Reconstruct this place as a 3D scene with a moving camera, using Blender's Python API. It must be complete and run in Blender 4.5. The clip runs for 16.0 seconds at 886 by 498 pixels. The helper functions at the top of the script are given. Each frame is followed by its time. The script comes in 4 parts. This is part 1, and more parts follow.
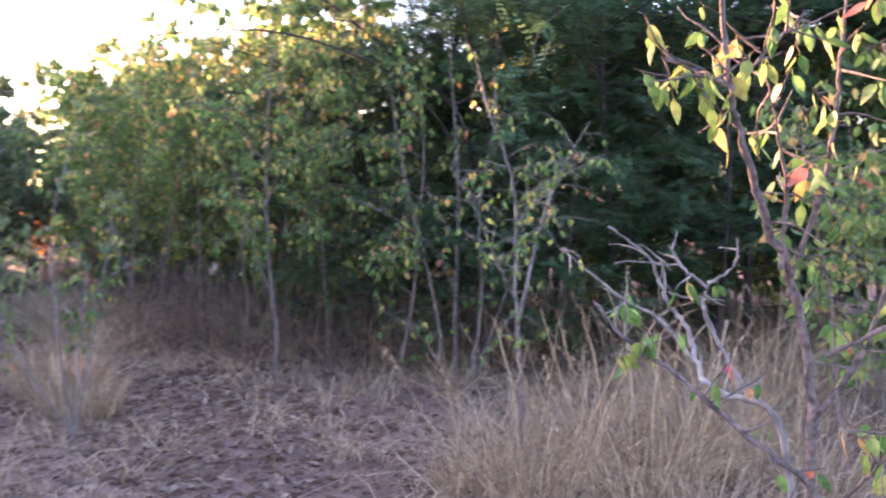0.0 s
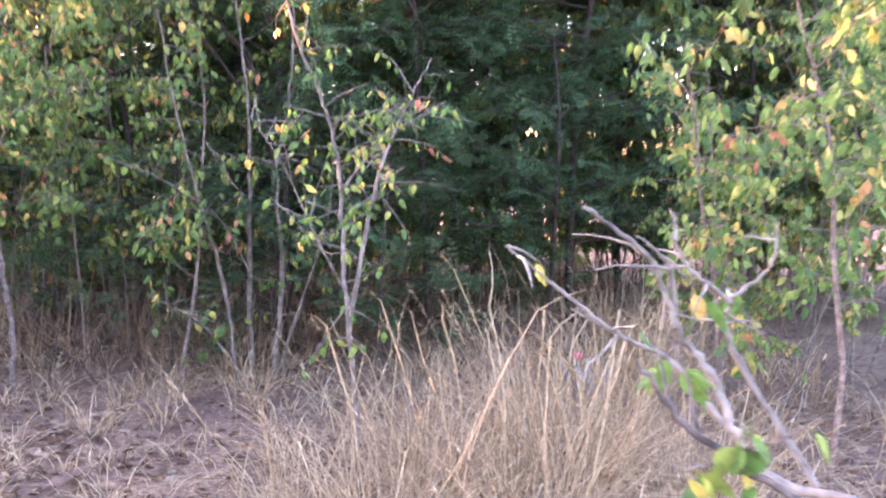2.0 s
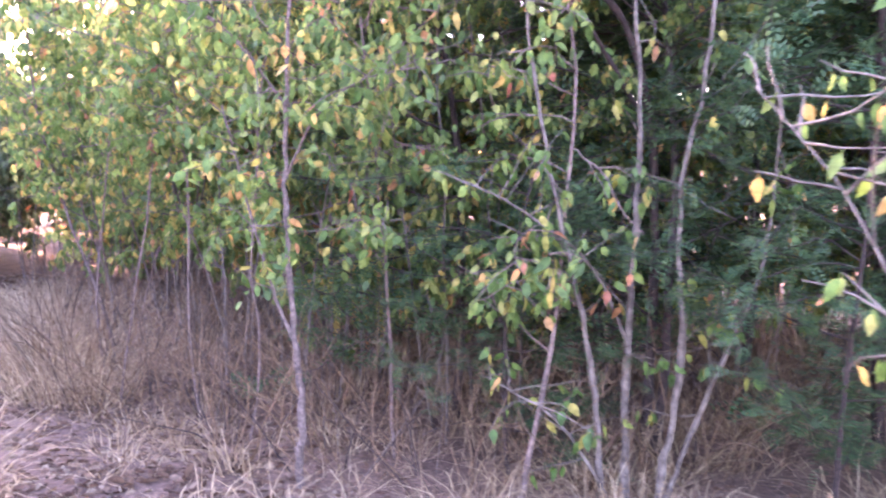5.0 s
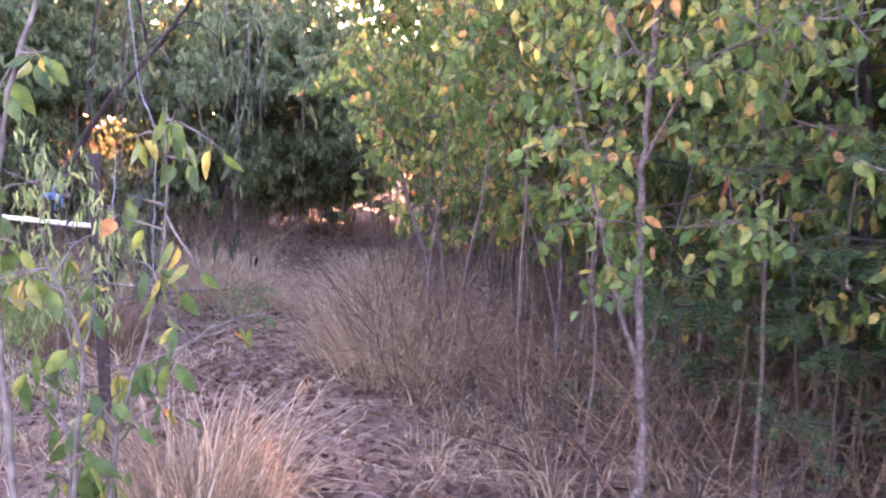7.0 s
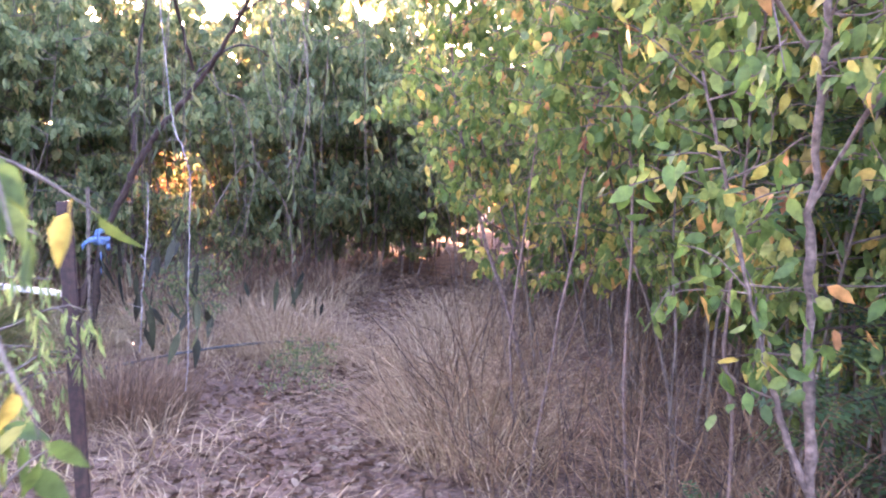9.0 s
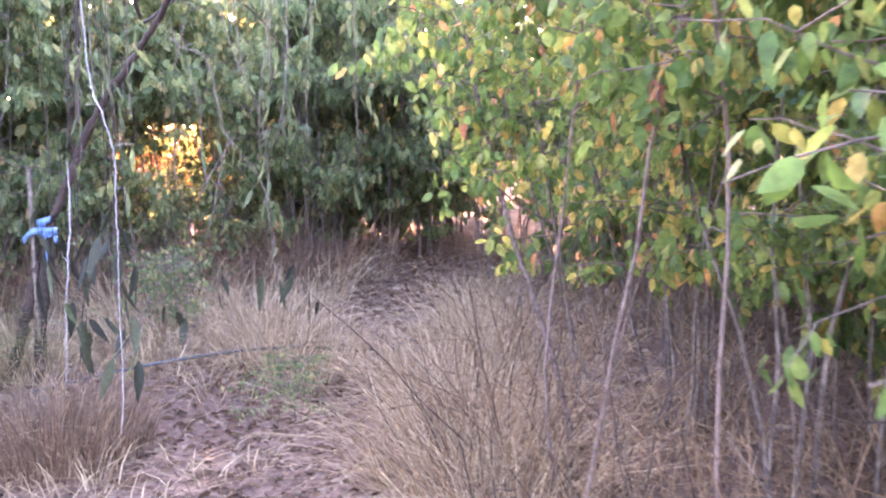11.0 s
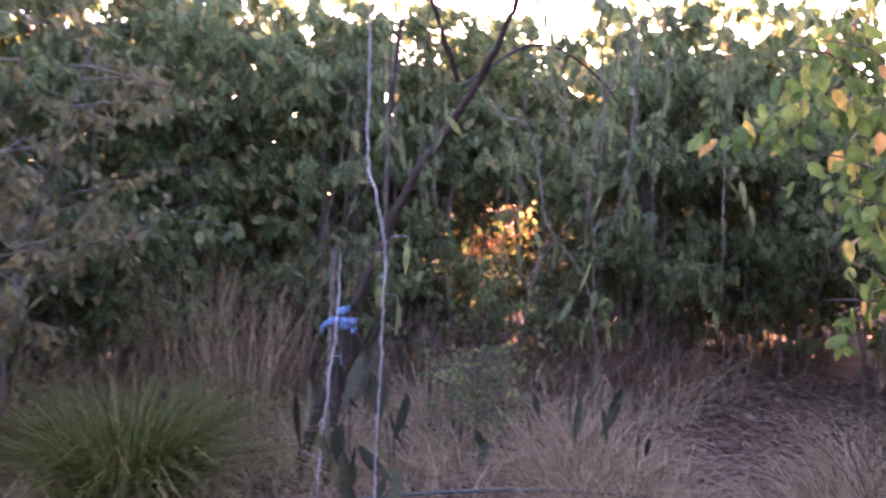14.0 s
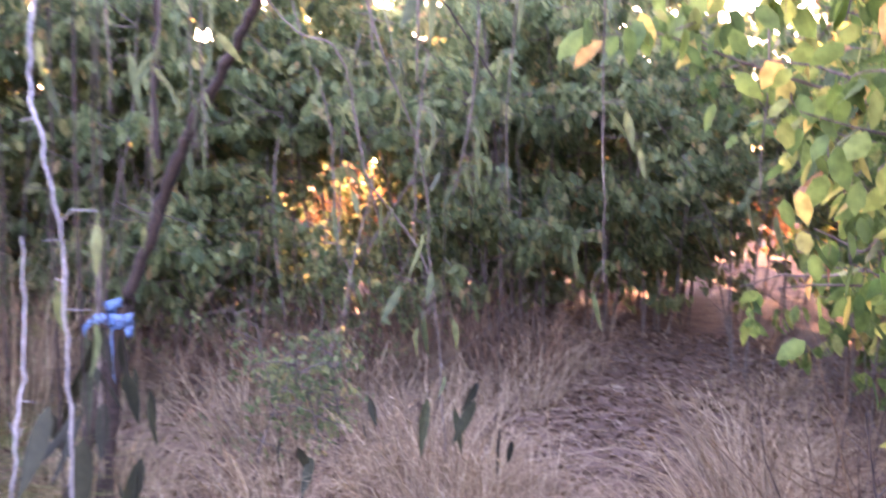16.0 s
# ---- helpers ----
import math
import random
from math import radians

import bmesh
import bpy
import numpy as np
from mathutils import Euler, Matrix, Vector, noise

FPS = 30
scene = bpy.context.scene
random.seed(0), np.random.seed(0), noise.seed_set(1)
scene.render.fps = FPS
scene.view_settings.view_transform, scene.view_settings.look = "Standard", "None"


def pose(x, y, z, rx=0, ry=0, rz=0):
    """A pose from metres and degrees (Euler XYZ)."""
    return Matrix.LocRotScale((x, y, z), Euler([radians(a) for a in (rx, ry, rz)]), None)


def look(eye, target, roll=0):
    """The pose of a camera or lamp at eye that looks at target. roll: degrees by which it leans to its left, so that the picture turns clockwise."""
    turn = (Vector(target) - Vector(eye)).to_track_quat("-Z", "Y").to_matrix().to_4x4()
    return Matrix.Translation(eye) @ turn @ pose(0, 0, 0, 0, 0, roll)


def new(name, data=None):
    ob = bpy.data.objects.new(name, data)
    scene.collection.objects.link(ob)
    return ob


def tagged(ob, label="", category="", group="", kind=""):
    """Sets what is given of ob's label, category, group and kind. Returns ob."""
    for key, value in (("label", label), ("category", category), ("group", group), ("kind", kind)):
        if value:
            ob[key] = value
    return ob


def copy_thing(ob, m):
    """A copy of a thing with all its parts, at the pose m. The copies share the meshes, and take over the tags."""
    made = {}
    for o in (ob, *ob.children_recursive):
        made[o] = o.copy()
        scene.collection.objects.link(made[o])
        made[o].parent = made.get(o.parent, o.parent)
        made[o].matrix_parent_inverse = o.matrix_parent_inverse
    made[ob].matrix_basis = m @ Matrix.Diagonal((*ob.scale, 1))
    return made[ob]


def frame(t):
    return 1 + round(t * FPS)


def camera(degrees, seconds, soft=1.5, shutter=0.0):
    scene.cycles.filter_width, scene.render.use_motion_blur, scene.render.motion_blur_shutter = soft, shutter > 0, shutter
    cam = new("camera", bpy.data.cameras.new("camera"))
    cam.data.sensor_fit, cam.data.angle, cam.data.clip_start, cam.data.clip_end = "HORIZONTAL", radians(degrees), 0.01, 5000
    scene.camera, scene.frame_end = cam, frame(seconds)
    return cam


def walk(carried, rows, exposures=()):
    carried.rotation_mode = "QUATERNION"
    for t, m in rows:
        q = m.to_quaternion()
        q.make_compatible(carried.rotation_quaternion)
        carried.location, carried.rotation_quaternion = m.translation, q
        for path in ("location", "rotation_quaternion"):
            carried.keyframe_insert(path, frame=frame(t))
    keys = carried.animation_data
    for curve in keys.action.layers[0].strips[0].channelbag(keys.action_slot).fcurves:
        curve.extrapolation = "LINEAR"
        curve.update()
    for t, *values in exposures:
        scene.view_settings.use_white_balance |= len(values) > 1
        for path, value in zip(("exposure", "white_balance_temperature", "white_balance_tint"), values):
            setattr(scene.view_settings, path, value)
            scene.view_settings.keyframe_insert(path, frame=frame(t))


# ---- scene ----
cam = camera(54.1, 16.0, soft=2.1, shutter=0.5)
METRES, EYE, TILT, LEAN, TURN = 8.0, 1.5, -3.5, 0.0, 0.0
ROWS = [
    (0.0, 0.0, 0.0, 0.0, 0.0, 0.0, 0.0),
    (0.5, -0.0138, 0.0302, 0.0029, -6.96, -0.36, 0.57),
    (1.0, -0.025, 0.0574, 0.0053, -13.16, -2.26, 0.2),
    (1.5, -0.0199, 0.0992, 0.0057, -13.42, -1.37, 1.01),
    (2.0, -0.0151, 0.1393, 0.0084, -14.87, -2.84, 1.0),
    (2.5, -0.0157, 0.1871, 0.011, -14.12, -4.82, 0.86),
    (3.0, -0.0182, 0.2367, 0.0125, -4.48, -2.32, -1.0),
    (5.5, -0.066, 0.4096, 0.0258, 9.18, -1.7, -0.31),
    (6.0, -0.0741, 0.4282, 0.0291, 18.51, -1.98, -0.28),
    (6.5, -0.0764, 0.4567, 0.0324, 24.64, -2.65, -3.66),
    (7.0, -0.084, 0.4767, 0.0315, 26.26, -4.49, -3.79),
    (7.5, -0.1016, 0.5001, 0.0346, 27.6, -2.43, -1.14),
    (8.0, -0.1127, 0.517, 0.0361, 27.86, -4.86, -1.88),
    (8.5, -0.12, 0.546, 0.0377, 31.37, -2.94, -3.19),
    (11.0, -0.1952, 0.6966, 0.0439, 34.05, -5.1, -1.58),
    (11.5, -0.2195, 0.7246, 0.0459, 41.48, -4.53, -0.8),
    (12.0, -0.2344, 0.7385, 0.0499, 45.81, -4.75, -1.18),
    (12.5, -0.2467, 0.7603, 0.0525, 51.85, -2.05, -4.02),
    (13.0, -0.2555, 0.7733, 0.0565, 59.24, -0.55, -3.95),
    (13.5, -0.2645, 0.7796, 0.055, 60.64, -1.92, -4.11),
    (14.0, -0.2863, 0.7949, 0.0547, 56.42, -1.06, -4.92),
    (14.5, -0.3037, 0.8083, 0.0558, 53.6, -2.38, -3.83),
    (15.0, -0.3213, 0.8281, 0.0537, 54.99, -2.61, -3.88),
    (15.5, -0.3436, 0.8593, 0.0591, 52.37, -1.03, -3.68),
    (16.0, -0.3659, 0.8798, 0.0575, 46.99, -3.1, -2.88),
]
walk(cam, [(t, pose(0, 0, EYE, TILT, LEAN, TURN) @ pose(METRES * x, METRES * y, METRES * z, 90 + pitch, roll, yaw)) for t, x, y, z, yaw, pitch, roll in ROWS], exposures=[(0, 3.82, 5450, 43), (0.5, 3.87, 5450, 44), (1.0, 4.52, 5600, 48), (2, 4.72, 5850, 45), (3, 5.27, 5850, 39), (5.5, 5.25, 5800, 63), (6.0, 5.02, 5900, 59), (6.5, 4.58, 5800, 60), (7, 4.67, 5950, 62), (8.5, 4.82, 5950, 57), (11, 5.41, 6100, 52), (12, 5.11, 6000, 54), (12.5, 5.22, 5950, 61), (13, 4.27, 5950, 61), (13.5, 3.97, 5950, 61), (14.5, 4.31, 5950, 61), (15.2, 5.12, 6150, 61), (16, 5.04, 6250, 62)])

# ---- world, sun, exposure ----
SUN_YAW, SUN_UP = 50.0, 7.6
world = bpy.data.worlds.new("evening_sky")
scene.world = world
world.use_nodes = True
wn = world.node_tree
sky = wn.nodes.new("ShaderNodeTexSky")
sky.sky_type, sky.sun_disc = "NISHITA", False
sky.sun_elevation, sky.sun_rotation = radians(SUN_UP), radians(-SUN_YAW)
sky.air_density, sky.dust_density, sky.ozone_density = 1.0, 2.5, 1.0
back = wn.nodes["Background"]
back.inputs[1].default_value = 0.15
wn.links.new(sky.outputs[0], back.inputs[0])
sun = new("sun", bpy.data.lights.new("sun", "SUN"))
sun.data.energy, sun.data.angle, sun.data.color = 4.5, radians(0.6), (1.0, 0.53, 0.22)
sun_way = Vector((-math.sin(radians(SUN_YAW)) * math.cos(radians(SUN_UP)), math.cos(radians(SUN_YAW)) * math.cos(radians(SUN_UP)), math.sin(radians(SUN_UP))))
sun.matrix_world = look((0, 0, 30), Vector((0, 0, 30)) - sun_way)


# ---- materials ----
def material(name, rough=0.8):
    m = bpy.data.materials.new(name)
    m.use_nodes = True
    m.node_tree.nodes["Principled BSDF"].inputs["Roughness"].default_value = rough
    return m, m.node_tree, m.node_tree.nodes["Principled BSDF"]


def ramp(nt, stops):
    r = nt.nodes.new("ShaderNodeValToRGB")
    while len(r.color_ramp.elements) < len(stops):
        r.color_ramp.elements.new(0.5)
    for e, (p, c) in zip(r.color_ramp.elements, stops):
        e.position, e.color = p, (*c, 1)
    return r


def noise_tex(nt, scale, detail=4, coords="Object"):
    n = nt.nodes.new("ShaderNodeTexNoise")
    n.inputs["Scale"].default_value, n.inputs["Detail"].default_value = scale, detail
    c = nt.nodes.new("ShaderNodeTexCoord")
    nt.links.new(c.outputs[coords], n.inputs["Vector"])
    return n


def mix_colour(nt, a, b, factor, how="MIX"):
    m = nt.nodes.new("ShaderNodeMix")
    m.data_type, m.blend_type = "RGBA", how
    for socket, value in ((m.inputs[0], factor), (m.inputs[6], a), (m.inputs[7], b)):
        if isinstance(value, bpy.types.NodeSocket):
            nt.links.new(value, socket)
        else:
            socket.default_value = value
    return m.outputs[2]


def bump(nt, bsdf, height, strength=0.4, distance=0.01):
    b = nt.nodes.new("ShaderNodeBump")
    b.inputs["Strength"].default_value, b.inputs["Distance"].default_value = strength, distance
    nt.links.new(height, b.inputs["Height"])
    nt.links.new(b.outputs[0], bsdf.inputs["Normal"])


def leafy(name, stops, single=False, through_light=0.5, rough=0.55):
    """Thin leaf: each leaf takes its own hue, blotched, and lets light through."""
    m, nt, bsdf = material(name, rough)
    if single:
        pick = nt.nodes.new("ShaderNodeObjectInfo").outputs["Random"]
    else:
        pick = nt.nodes.new("ShaderNodeNewGeometry").outputs["Random Per Island"]
    r = ramp(nt, stops)
    nt.links.new(pick, r.inputs[0])
    n = noise_tex(nt, 45, 3)
    blotch = ramp(nt, [(0.35, (0.62, 0.62, 0.55)), (0.65, (1.12, 1.08, 1.0))])
    nt.links.new(n.outputs[0], blotch.inputs[0])
    colour = mix_colour(nt, r.outputs[0], blotch.outputs[0], 1.0, "MULTIPLY")
    nt.links.new(colour, bsdf.inputs["Base Color"])
    bsdf.inputs["Specular IOR Level"].default_value = 0.35
    t = nt.nodes.new("ShaderNodeBsdfTranslucent")
    nt.links.new(colour, t.inputs[0])
    mix = nt.nodes.new("ShaderNodeMixShader")
    mix.inputs[0].default_value = through_light
    nt.links.new(bsdf.outputs[0], mix.inputs[1])
    nt.links.new(t.outputs[0], mix.inputs[2])
    nt.links.new(mix.outputs[0], nt.nodes["Material Output"].inputs[0])
    return m


GREEN_YELLOW = [(0.0, (0.0728, 0.14, 0.0455)), (0.35, (0.125, 0.21, 0.0585)), (0.66, (0.198, 0.29, 0.078)), (0.86, (0.333, 0.36, 0.104)), (0.955, (0.572, 0.42, 0.117)), (1.0, (0.572, 0.27, 0.13))]
# Olive leaf colours, paled to stand in for the backlit haze there.
OLIVE = [(0.0, (0.09, 0.142, 0.066)), (0.4, (0.165, 0.23, 0.103)), (0.78, (0.268, 0.328, 0.148)), (0.96, (0.38, 0.37, 0.165)), (1.0, (0.5, 0.33, 0.165))]
HERO = [(0.0, (0.07155, 0.1462, 0.0351)), (0.48, (0.1342, 0.2322, 0.05265)), (0.74, (0.2503, 0.3096, 0.0702)), (0.87, (0.4472, 0.3784, 0.0936)), (0.95, (0.5547, 0.3096, 0.1053)), (1.0, (0.4025, 0.1376, 0.0936))]
leaf_mass = leafy("yellowing_leaves", GREEN_YELLOW, through_light=0.58)
leaf_olive = leafy("olive_leaves", OLIVE, through_light=0.66)
leaf_single = leafy("yellowing_leaf", HERO, single=True)
leaf_feather = leafy("feathery_leaflets", [(0.0, (0.035, 0.088, 0.042)), (0.6, (0.06, 0.13, 0.053)), (1.0, (0.115, 0.175, 0.06))], through_light=0.4)
leaf_dark = leafy("dark_green_leaf", [(0.0, (0.05, 0.095, 0.028)), (0.55, (0.095, 0.16, 0.04)), (0.82, (0.19, 0.24, 0.055)), (0.94, (0.42, 0.34, 0.09)), (1.0, (0.5, 0.2, 0.07))], single=True, through_light=0.45)
leaf_sickle = leafy("sickle_leaf", [(0.0, (0.055, 0.078, 0.036)), (0.6, (0.1, 0.135, 0.06)), (1.0, (0.17, 0.2, 0.085))], single=True, through_light=0.4, rough=0.6)
leaf_pod = leafy("dark_pod", [(0.0, (0.012, 0.014, 0.008)), (0.7, (0.026, 0.03, 0.016)), (1.0, (0.05, 0.06, 0.03))], single=True, through_light=0.05, rough=0.7)
# Orange leaf colour that carries the glow of the evening sun.
leaf_sunglow = leafy("sunglow_leaves", [(0.0, (0.28, 0.13, 0.05)), (0.5, (0.46, 0.22, 0.075)), (0.85, (0.6, 0.3, 0.09)), (1.0, (0.62, 0.42, 0.14))], through_light=0.55)
straw = leafy("dry_straw", [(0.0, (0.1817, 0.117, 0.07392)), (0.4, (0.3143, 0.2192, 0.1344)), (0.8, (0.4547, 0.3401, 0.2152)), (1.0, (0.5788, 0.4618, 0.316))], through_light=0.25, rough=0.8)
# Brown dead straw, darkened further for the shade at the thicket's foot.
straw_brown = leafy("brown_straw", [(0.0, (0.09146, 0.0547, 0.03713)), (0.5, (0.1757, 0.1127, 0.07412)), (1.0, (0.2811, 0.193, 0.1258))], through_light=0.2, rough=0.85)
straw_rust = leafy("rust_straw", [(0.0, (0.131, 0.06435, 0.0396)), (0.5, (0.2293, 0.1248, 0.0756)), (1.0, (0.344, 0.2122, 0.1368))], through_light=0.25, rough=0.85)
leaf_dry = leafy("dry_hanging_leaves", [(0.0, (0.108, 0.1148, 0.056)), (0.5, (0.1728, 0.164, 0.08)), (0.85, (0.2448, 0.205, 0.096)), (1.0, (0.3024, 0.2214, 0.104))], through_light=0.5)
leaf_willow = leafy("narrow_pale_leaves", [(0.0, (0.13, 0.2, 0.07)), (0.6, (0.22, 0.31, 0.11)), (1.0, (0.34, 0.4, 0.16))])
tussock_green = leafy("tussock_blades", [(0.0, (0.045, 0.062, 0.012)), (0.6, (0.105, 0.118, 0.018)), (0.88, (0.19, 0.18, 0.05)), (1.0, (0.36, 0.3, 0.12))], through_light=0.3, rough=0.5)
litter_mat = leafy("fallen_leaves", [(0.0, (0.07624, 0.03998, 0.02604)), (0.4, (0.1312, 0.07492, 0.0474)), (0.75, (0.181, 0.112, 0.07344)), (0.93, (0.2446, 0.1764, 0.1231)), (1.0, (0.3149, 0.2453, 0.185))], through_light=0.1, rough=0.85)


def bark(name, dark, pale, scale=30):
    m, nt, bsdf = material(name, 0.9)
    n = noise_tex(nt, scale, 6)
    big = noise_tex(nt, scale * 0.18, 3)
    r = ramp(nt, [(0.32, dark), (0.7, pale)])
    nt.links.new(n.outputs[0], r.inputs[0])
    lichen = ramp(nt, [(0.4, (0.7, 0.68, 0.66)), (0.66, (1.15, 1.12, 1.1))])
    nt.links.new(big.outputs[0], lichen.inputs[0])
    nt.links.new(mix_colour(nt, r.outputs[0], lichen.outputs[0], 1.0, "MULTIPLY"), bsdf.inputs["Base Color"])
    bump(nt, bsdf, n.outputs[0], 0.7, 0.006)
    return m


bark_grey = bark("grey_bark", (0.06, 0.045, 0.035), (0.225, 0.185, 0.15))
bark_pale = bark("pale_bark", (0.15, 0.115, 0.09), (0.4, 0.34, 0.275))
bark_red = bark("red_brown_bark", (0.09, 0.06, 0.048), (0.25, 0.18, 0.15), 45)
bark_knotty = bark("knotty_brown_bark", (0.04, 0.027, 0.022), (0.2, 0.15, 0.125), 55)
bark_dead = bark("weathered_dead_wood", (0.09, 0.07, 0.058), (0.31, 0.26, 0.215))
bark_dark = bark("dark_bark", (0.016, 0.01, 0.008), (0.062, 0.038, 0.03), 40)
bark_brown = bark("dry_brown_stem", (0.075, 0.042, 0.02), (0.27, 0.175, 0.095), 40)
bark_white = bark("bleached_twig", (0.2, 0.185, 0.19), (0.46, 0.43, 0.44), 40)

ground_mat, nt, bsdf = material("litter_ground", 0.95)
fine, mid, wide = noise_tex(nt, 38, 6), noise_tex(nt, 5.5, 4), noise_tex(nt, 0.7, 3)
r1 = ramp(nt, [(0.3, (0.06494, 0.03936, 0.0272)), (0.5, (0.1462, 0.09265, 0.06324)), (0.72, (0.2338, 0.1623, 0.1139))])
r2 = ramp(nt, [(0.35, (0.68, 0.6, 0.56)), (0.65, (1.1, 1.06, 1.02))])
r3 = ramp(nt, [(0.38, (0.8, 0.78, 0.78)), (0.62, (1.08, 1.05, 1.0))])
for n, r in ((fine, r1), (mid, r2), (wide, r3)):
    nt.links.new(n.outputs[0], r.inputs[0])
col = mix_colour(nt, r1.outputs[0], r2.outputs[0], 1.0, "MULTIPLY")
nt.links.new(mix_colour(nt, col, r3.outputs[0], 1.0, "MULTIPLY"), bsdf.inputs["Base Color"])
bump(nt, bsdf, fine.outputs[0], 0.9, 0.02)

steel_mat, nt, bsdf = material("rusty_steel", 0.75)
n = noise_tex(nt, 60, 5)
r = ramp(nt, [(0.35, (0.016, 0.01, 0.01)), (0.7, (0.06, 0.028, 0.024))])
nt.links.new(n.outputs[0], r.inputs[0])
nt.links.new(r.outputs[0], bsdf.inputs["Base Color"])
bump(nt, bsdf, n.outputs[0], 0.4, 0.002)
rail_mat, nt, bsdf = material("white_painted_rail", 0.5)
n = noise_tex(nt, 25, 4)
r = ramp(nt, [(0.3, (0.34, 0.33, 0.33)), (0.6, (0.52, 0.51, 0.51))])
nt.links.new(n.outputs[0], r.inputs[0])
nt.links.new(r.outputs[0], bsdf.inputs["Base Color"])
blue_mat, nt, bsdf = material("blue_plastic_tie", 0.45)
n = noise_tex(nt, 60, 3)
r = ramp(nt, [(0.3, (0.04, 0.085, 0.19)), (0.65, (0.1, 0.2, 0.37))])
nt.links.new(n.outputs[0], r.inputs[0])
nt.links.new(r.outputs[0], bsdf.inputs["Base Color"])
hose_mat, nt, bsdf = material("black_polypipe", 0.45)
n = noise_tex(nt, 30, 3)
r = ramp(nt, [(0.35, (0.012, 0.016, 0.018)), (0.7, (0.05, 0.055, 0.055))])
nt.links.new(n.outputs[0], r.inputs[0])
nt.links.new(r.outputs[0], bsdf.inputs["Base Color"])
greyleaf_mat = leafy("blue_grey_leaf", [(0.0, (0.16, 0.19, 0.22)), (1.0, (0.3, 0.33, 0.38))], through_light=0.15)
pink_mat, nt, bsdf = material("pink_petal", 0.6)
n = noise_tex(nt, 90, 2)
r = ramp(nt, [(0.3, (0.5, 0.03, 0.12)), (0.7, (0.75, 0.1, 0.22))])
nt.links.new(n.outputs[0], r.inputs[0])
nt.links.new(r.outputs[0], bsdf.inputs["Base Color"])


# ---- builders ----
def ground_z(x, y):
    """Height of the ground, flat along the walk with low swells."""
    x, y = np.asarray(x, float), np.asarray(y, float)
    near = np.exp(-((x + 2) ** 2 + (y - 6) ** 2) / 3000.0)
    return 0.05 + near * (0.025 * np.sin(1.3 * x + 0.7 * y) * np.cos(0.9 * y - 0.4 * x) + 0.02 * np.sin(2.9 * x - 1.7 * y))


def raw_mesh(name, verts, faces, mat, smooth=False):
    """A mesh from arrays: all faces with the same number of corners."""
    verts, faces = np.asarray(verts, np.float32), np.asarray(faces, np.int32)
    me = bpy.data.meshes.new(name)
    k = faces.shape[1]
    me.vertices.add(len(verts))
    me.vertices.foreach_set("co", verts.ravel())
    me.loops.add(faces.size)
    me.loops.foreach_set("vertex_index", faces.ravel())
    me.polygons.add(len(faces))
    me.polygons.foreach_set("loop_start", np.arange(0, faces.size, k, dtype=np.int32))
    if smooth:
        me.polygons.foreach_set("use_smooth", np.ones(len(faces), bool))
    me.update(calc_edges=True)
    me.materials.append(mat)
    return me


def child(name, me, parent, label="", kind=""):
    ob = new(name, me)
    ob.parent = parent
    return tagged(ob, label=label, kind=kind)


def unit(v):
    return v / np.maximum(np.linalg.norm(v, axis=-1, keepdims=True), 1e-9)


def leaf_batch(P, tip, size, rng, aspect=0.55, fold=0.25):
    """Folded ovate leaves: base at P, pointing along tip; two quads each."""
    n = len(P)
    tip = unit(tip)
    side = unit(np.cross(tip, unit(rng.normal(size=(n, 3)))))
    up = np.cross(side, tip)
    L = size[:, None]
    W = L * aspect * 0.5 * rng.uniform(0.8, 1.15, (n, 1))
    lift = up * W * fold
    bend = up * L * rng.uniform(-0.15, 0.15, (n, 1))
    v = np.stack([P, P + tip * L * 0.22 + side * W * 0.85 + lift, P + tip * L * 0.62 + side * W * 0.9 + lift + bend * 0.5, P + tip * L + bend,
                  P + tip * L * 0.62 - side * W * 0.9 + lift + bend * 0.5, P + tip * L * 0.22 - side * W * 0.85 + lift], 1).reshape(-1, 3)
    base = np.arange(n)[:, None] * 6
    f = np.concatenate([base + [0, 1, 2, 3], base + [0, 3, 4, 5]], 1).reshape(-1, 4)
    return v, f


def tube_batch(lines, sides=5):
    """Tapered round stems along polylines of (points, radii)."""
    vs, fs, at = [], [], 0
    ang = np.arange(sides) * 2 * np.pi / sides
    for pts, rad in lines:
        pts = np.asarray(pts, float)
        rad = np.broadcast_to(np.asarray(rad, float), (len(pts),)) if np.ndim(rad) else np.full(len(pts), float(rad))
        d = unit(np.gradient(pts, axis=0))
        ref = np.where(np.abs(d[:, 2:3]) > 0.9, [[1.0, 0, 0]], [[0, 0, 1.0]])
        a = unit(np.cross(d, ref))
        b = np.cross(d, a)
        ring = pts[:, None] + rad[:, None, None] * (np.cos(ang)[None, :, None] * a[:, None] + np.sin(ang)[None, :, None] * b[:, None])
        vs.append(ring.reshape(-1, 3))
        for i in range(len(pts) - 1):
            j = np.arange(sides)
            k = (j + 1) % sides
            fs.append(np.stack([at + i * sides + j, at + i * sides + k, at + (i + 1) * sides + k, at + (i + 1) * sides + j], 1))
        at += len(pts) * sides
    return np.concatenate(vs), np.concatenate(fs)


def wander(rng, start, way, length, n, wobble, droop=0.0):
    """A crooked line from start."""
    p, d = [np.asarray(start, float)], unit(np.asarray(way, float))
    for _ in range(n - 1):
        d = unit(d + rng.normal(size=3) * wobble + np.array([0, 0, -droop]))
        p.append(p[-1] + d * length / (n - 1))
    return np.array(p)


def taper(n, a, b):
    return np.linspace(a, b, n)


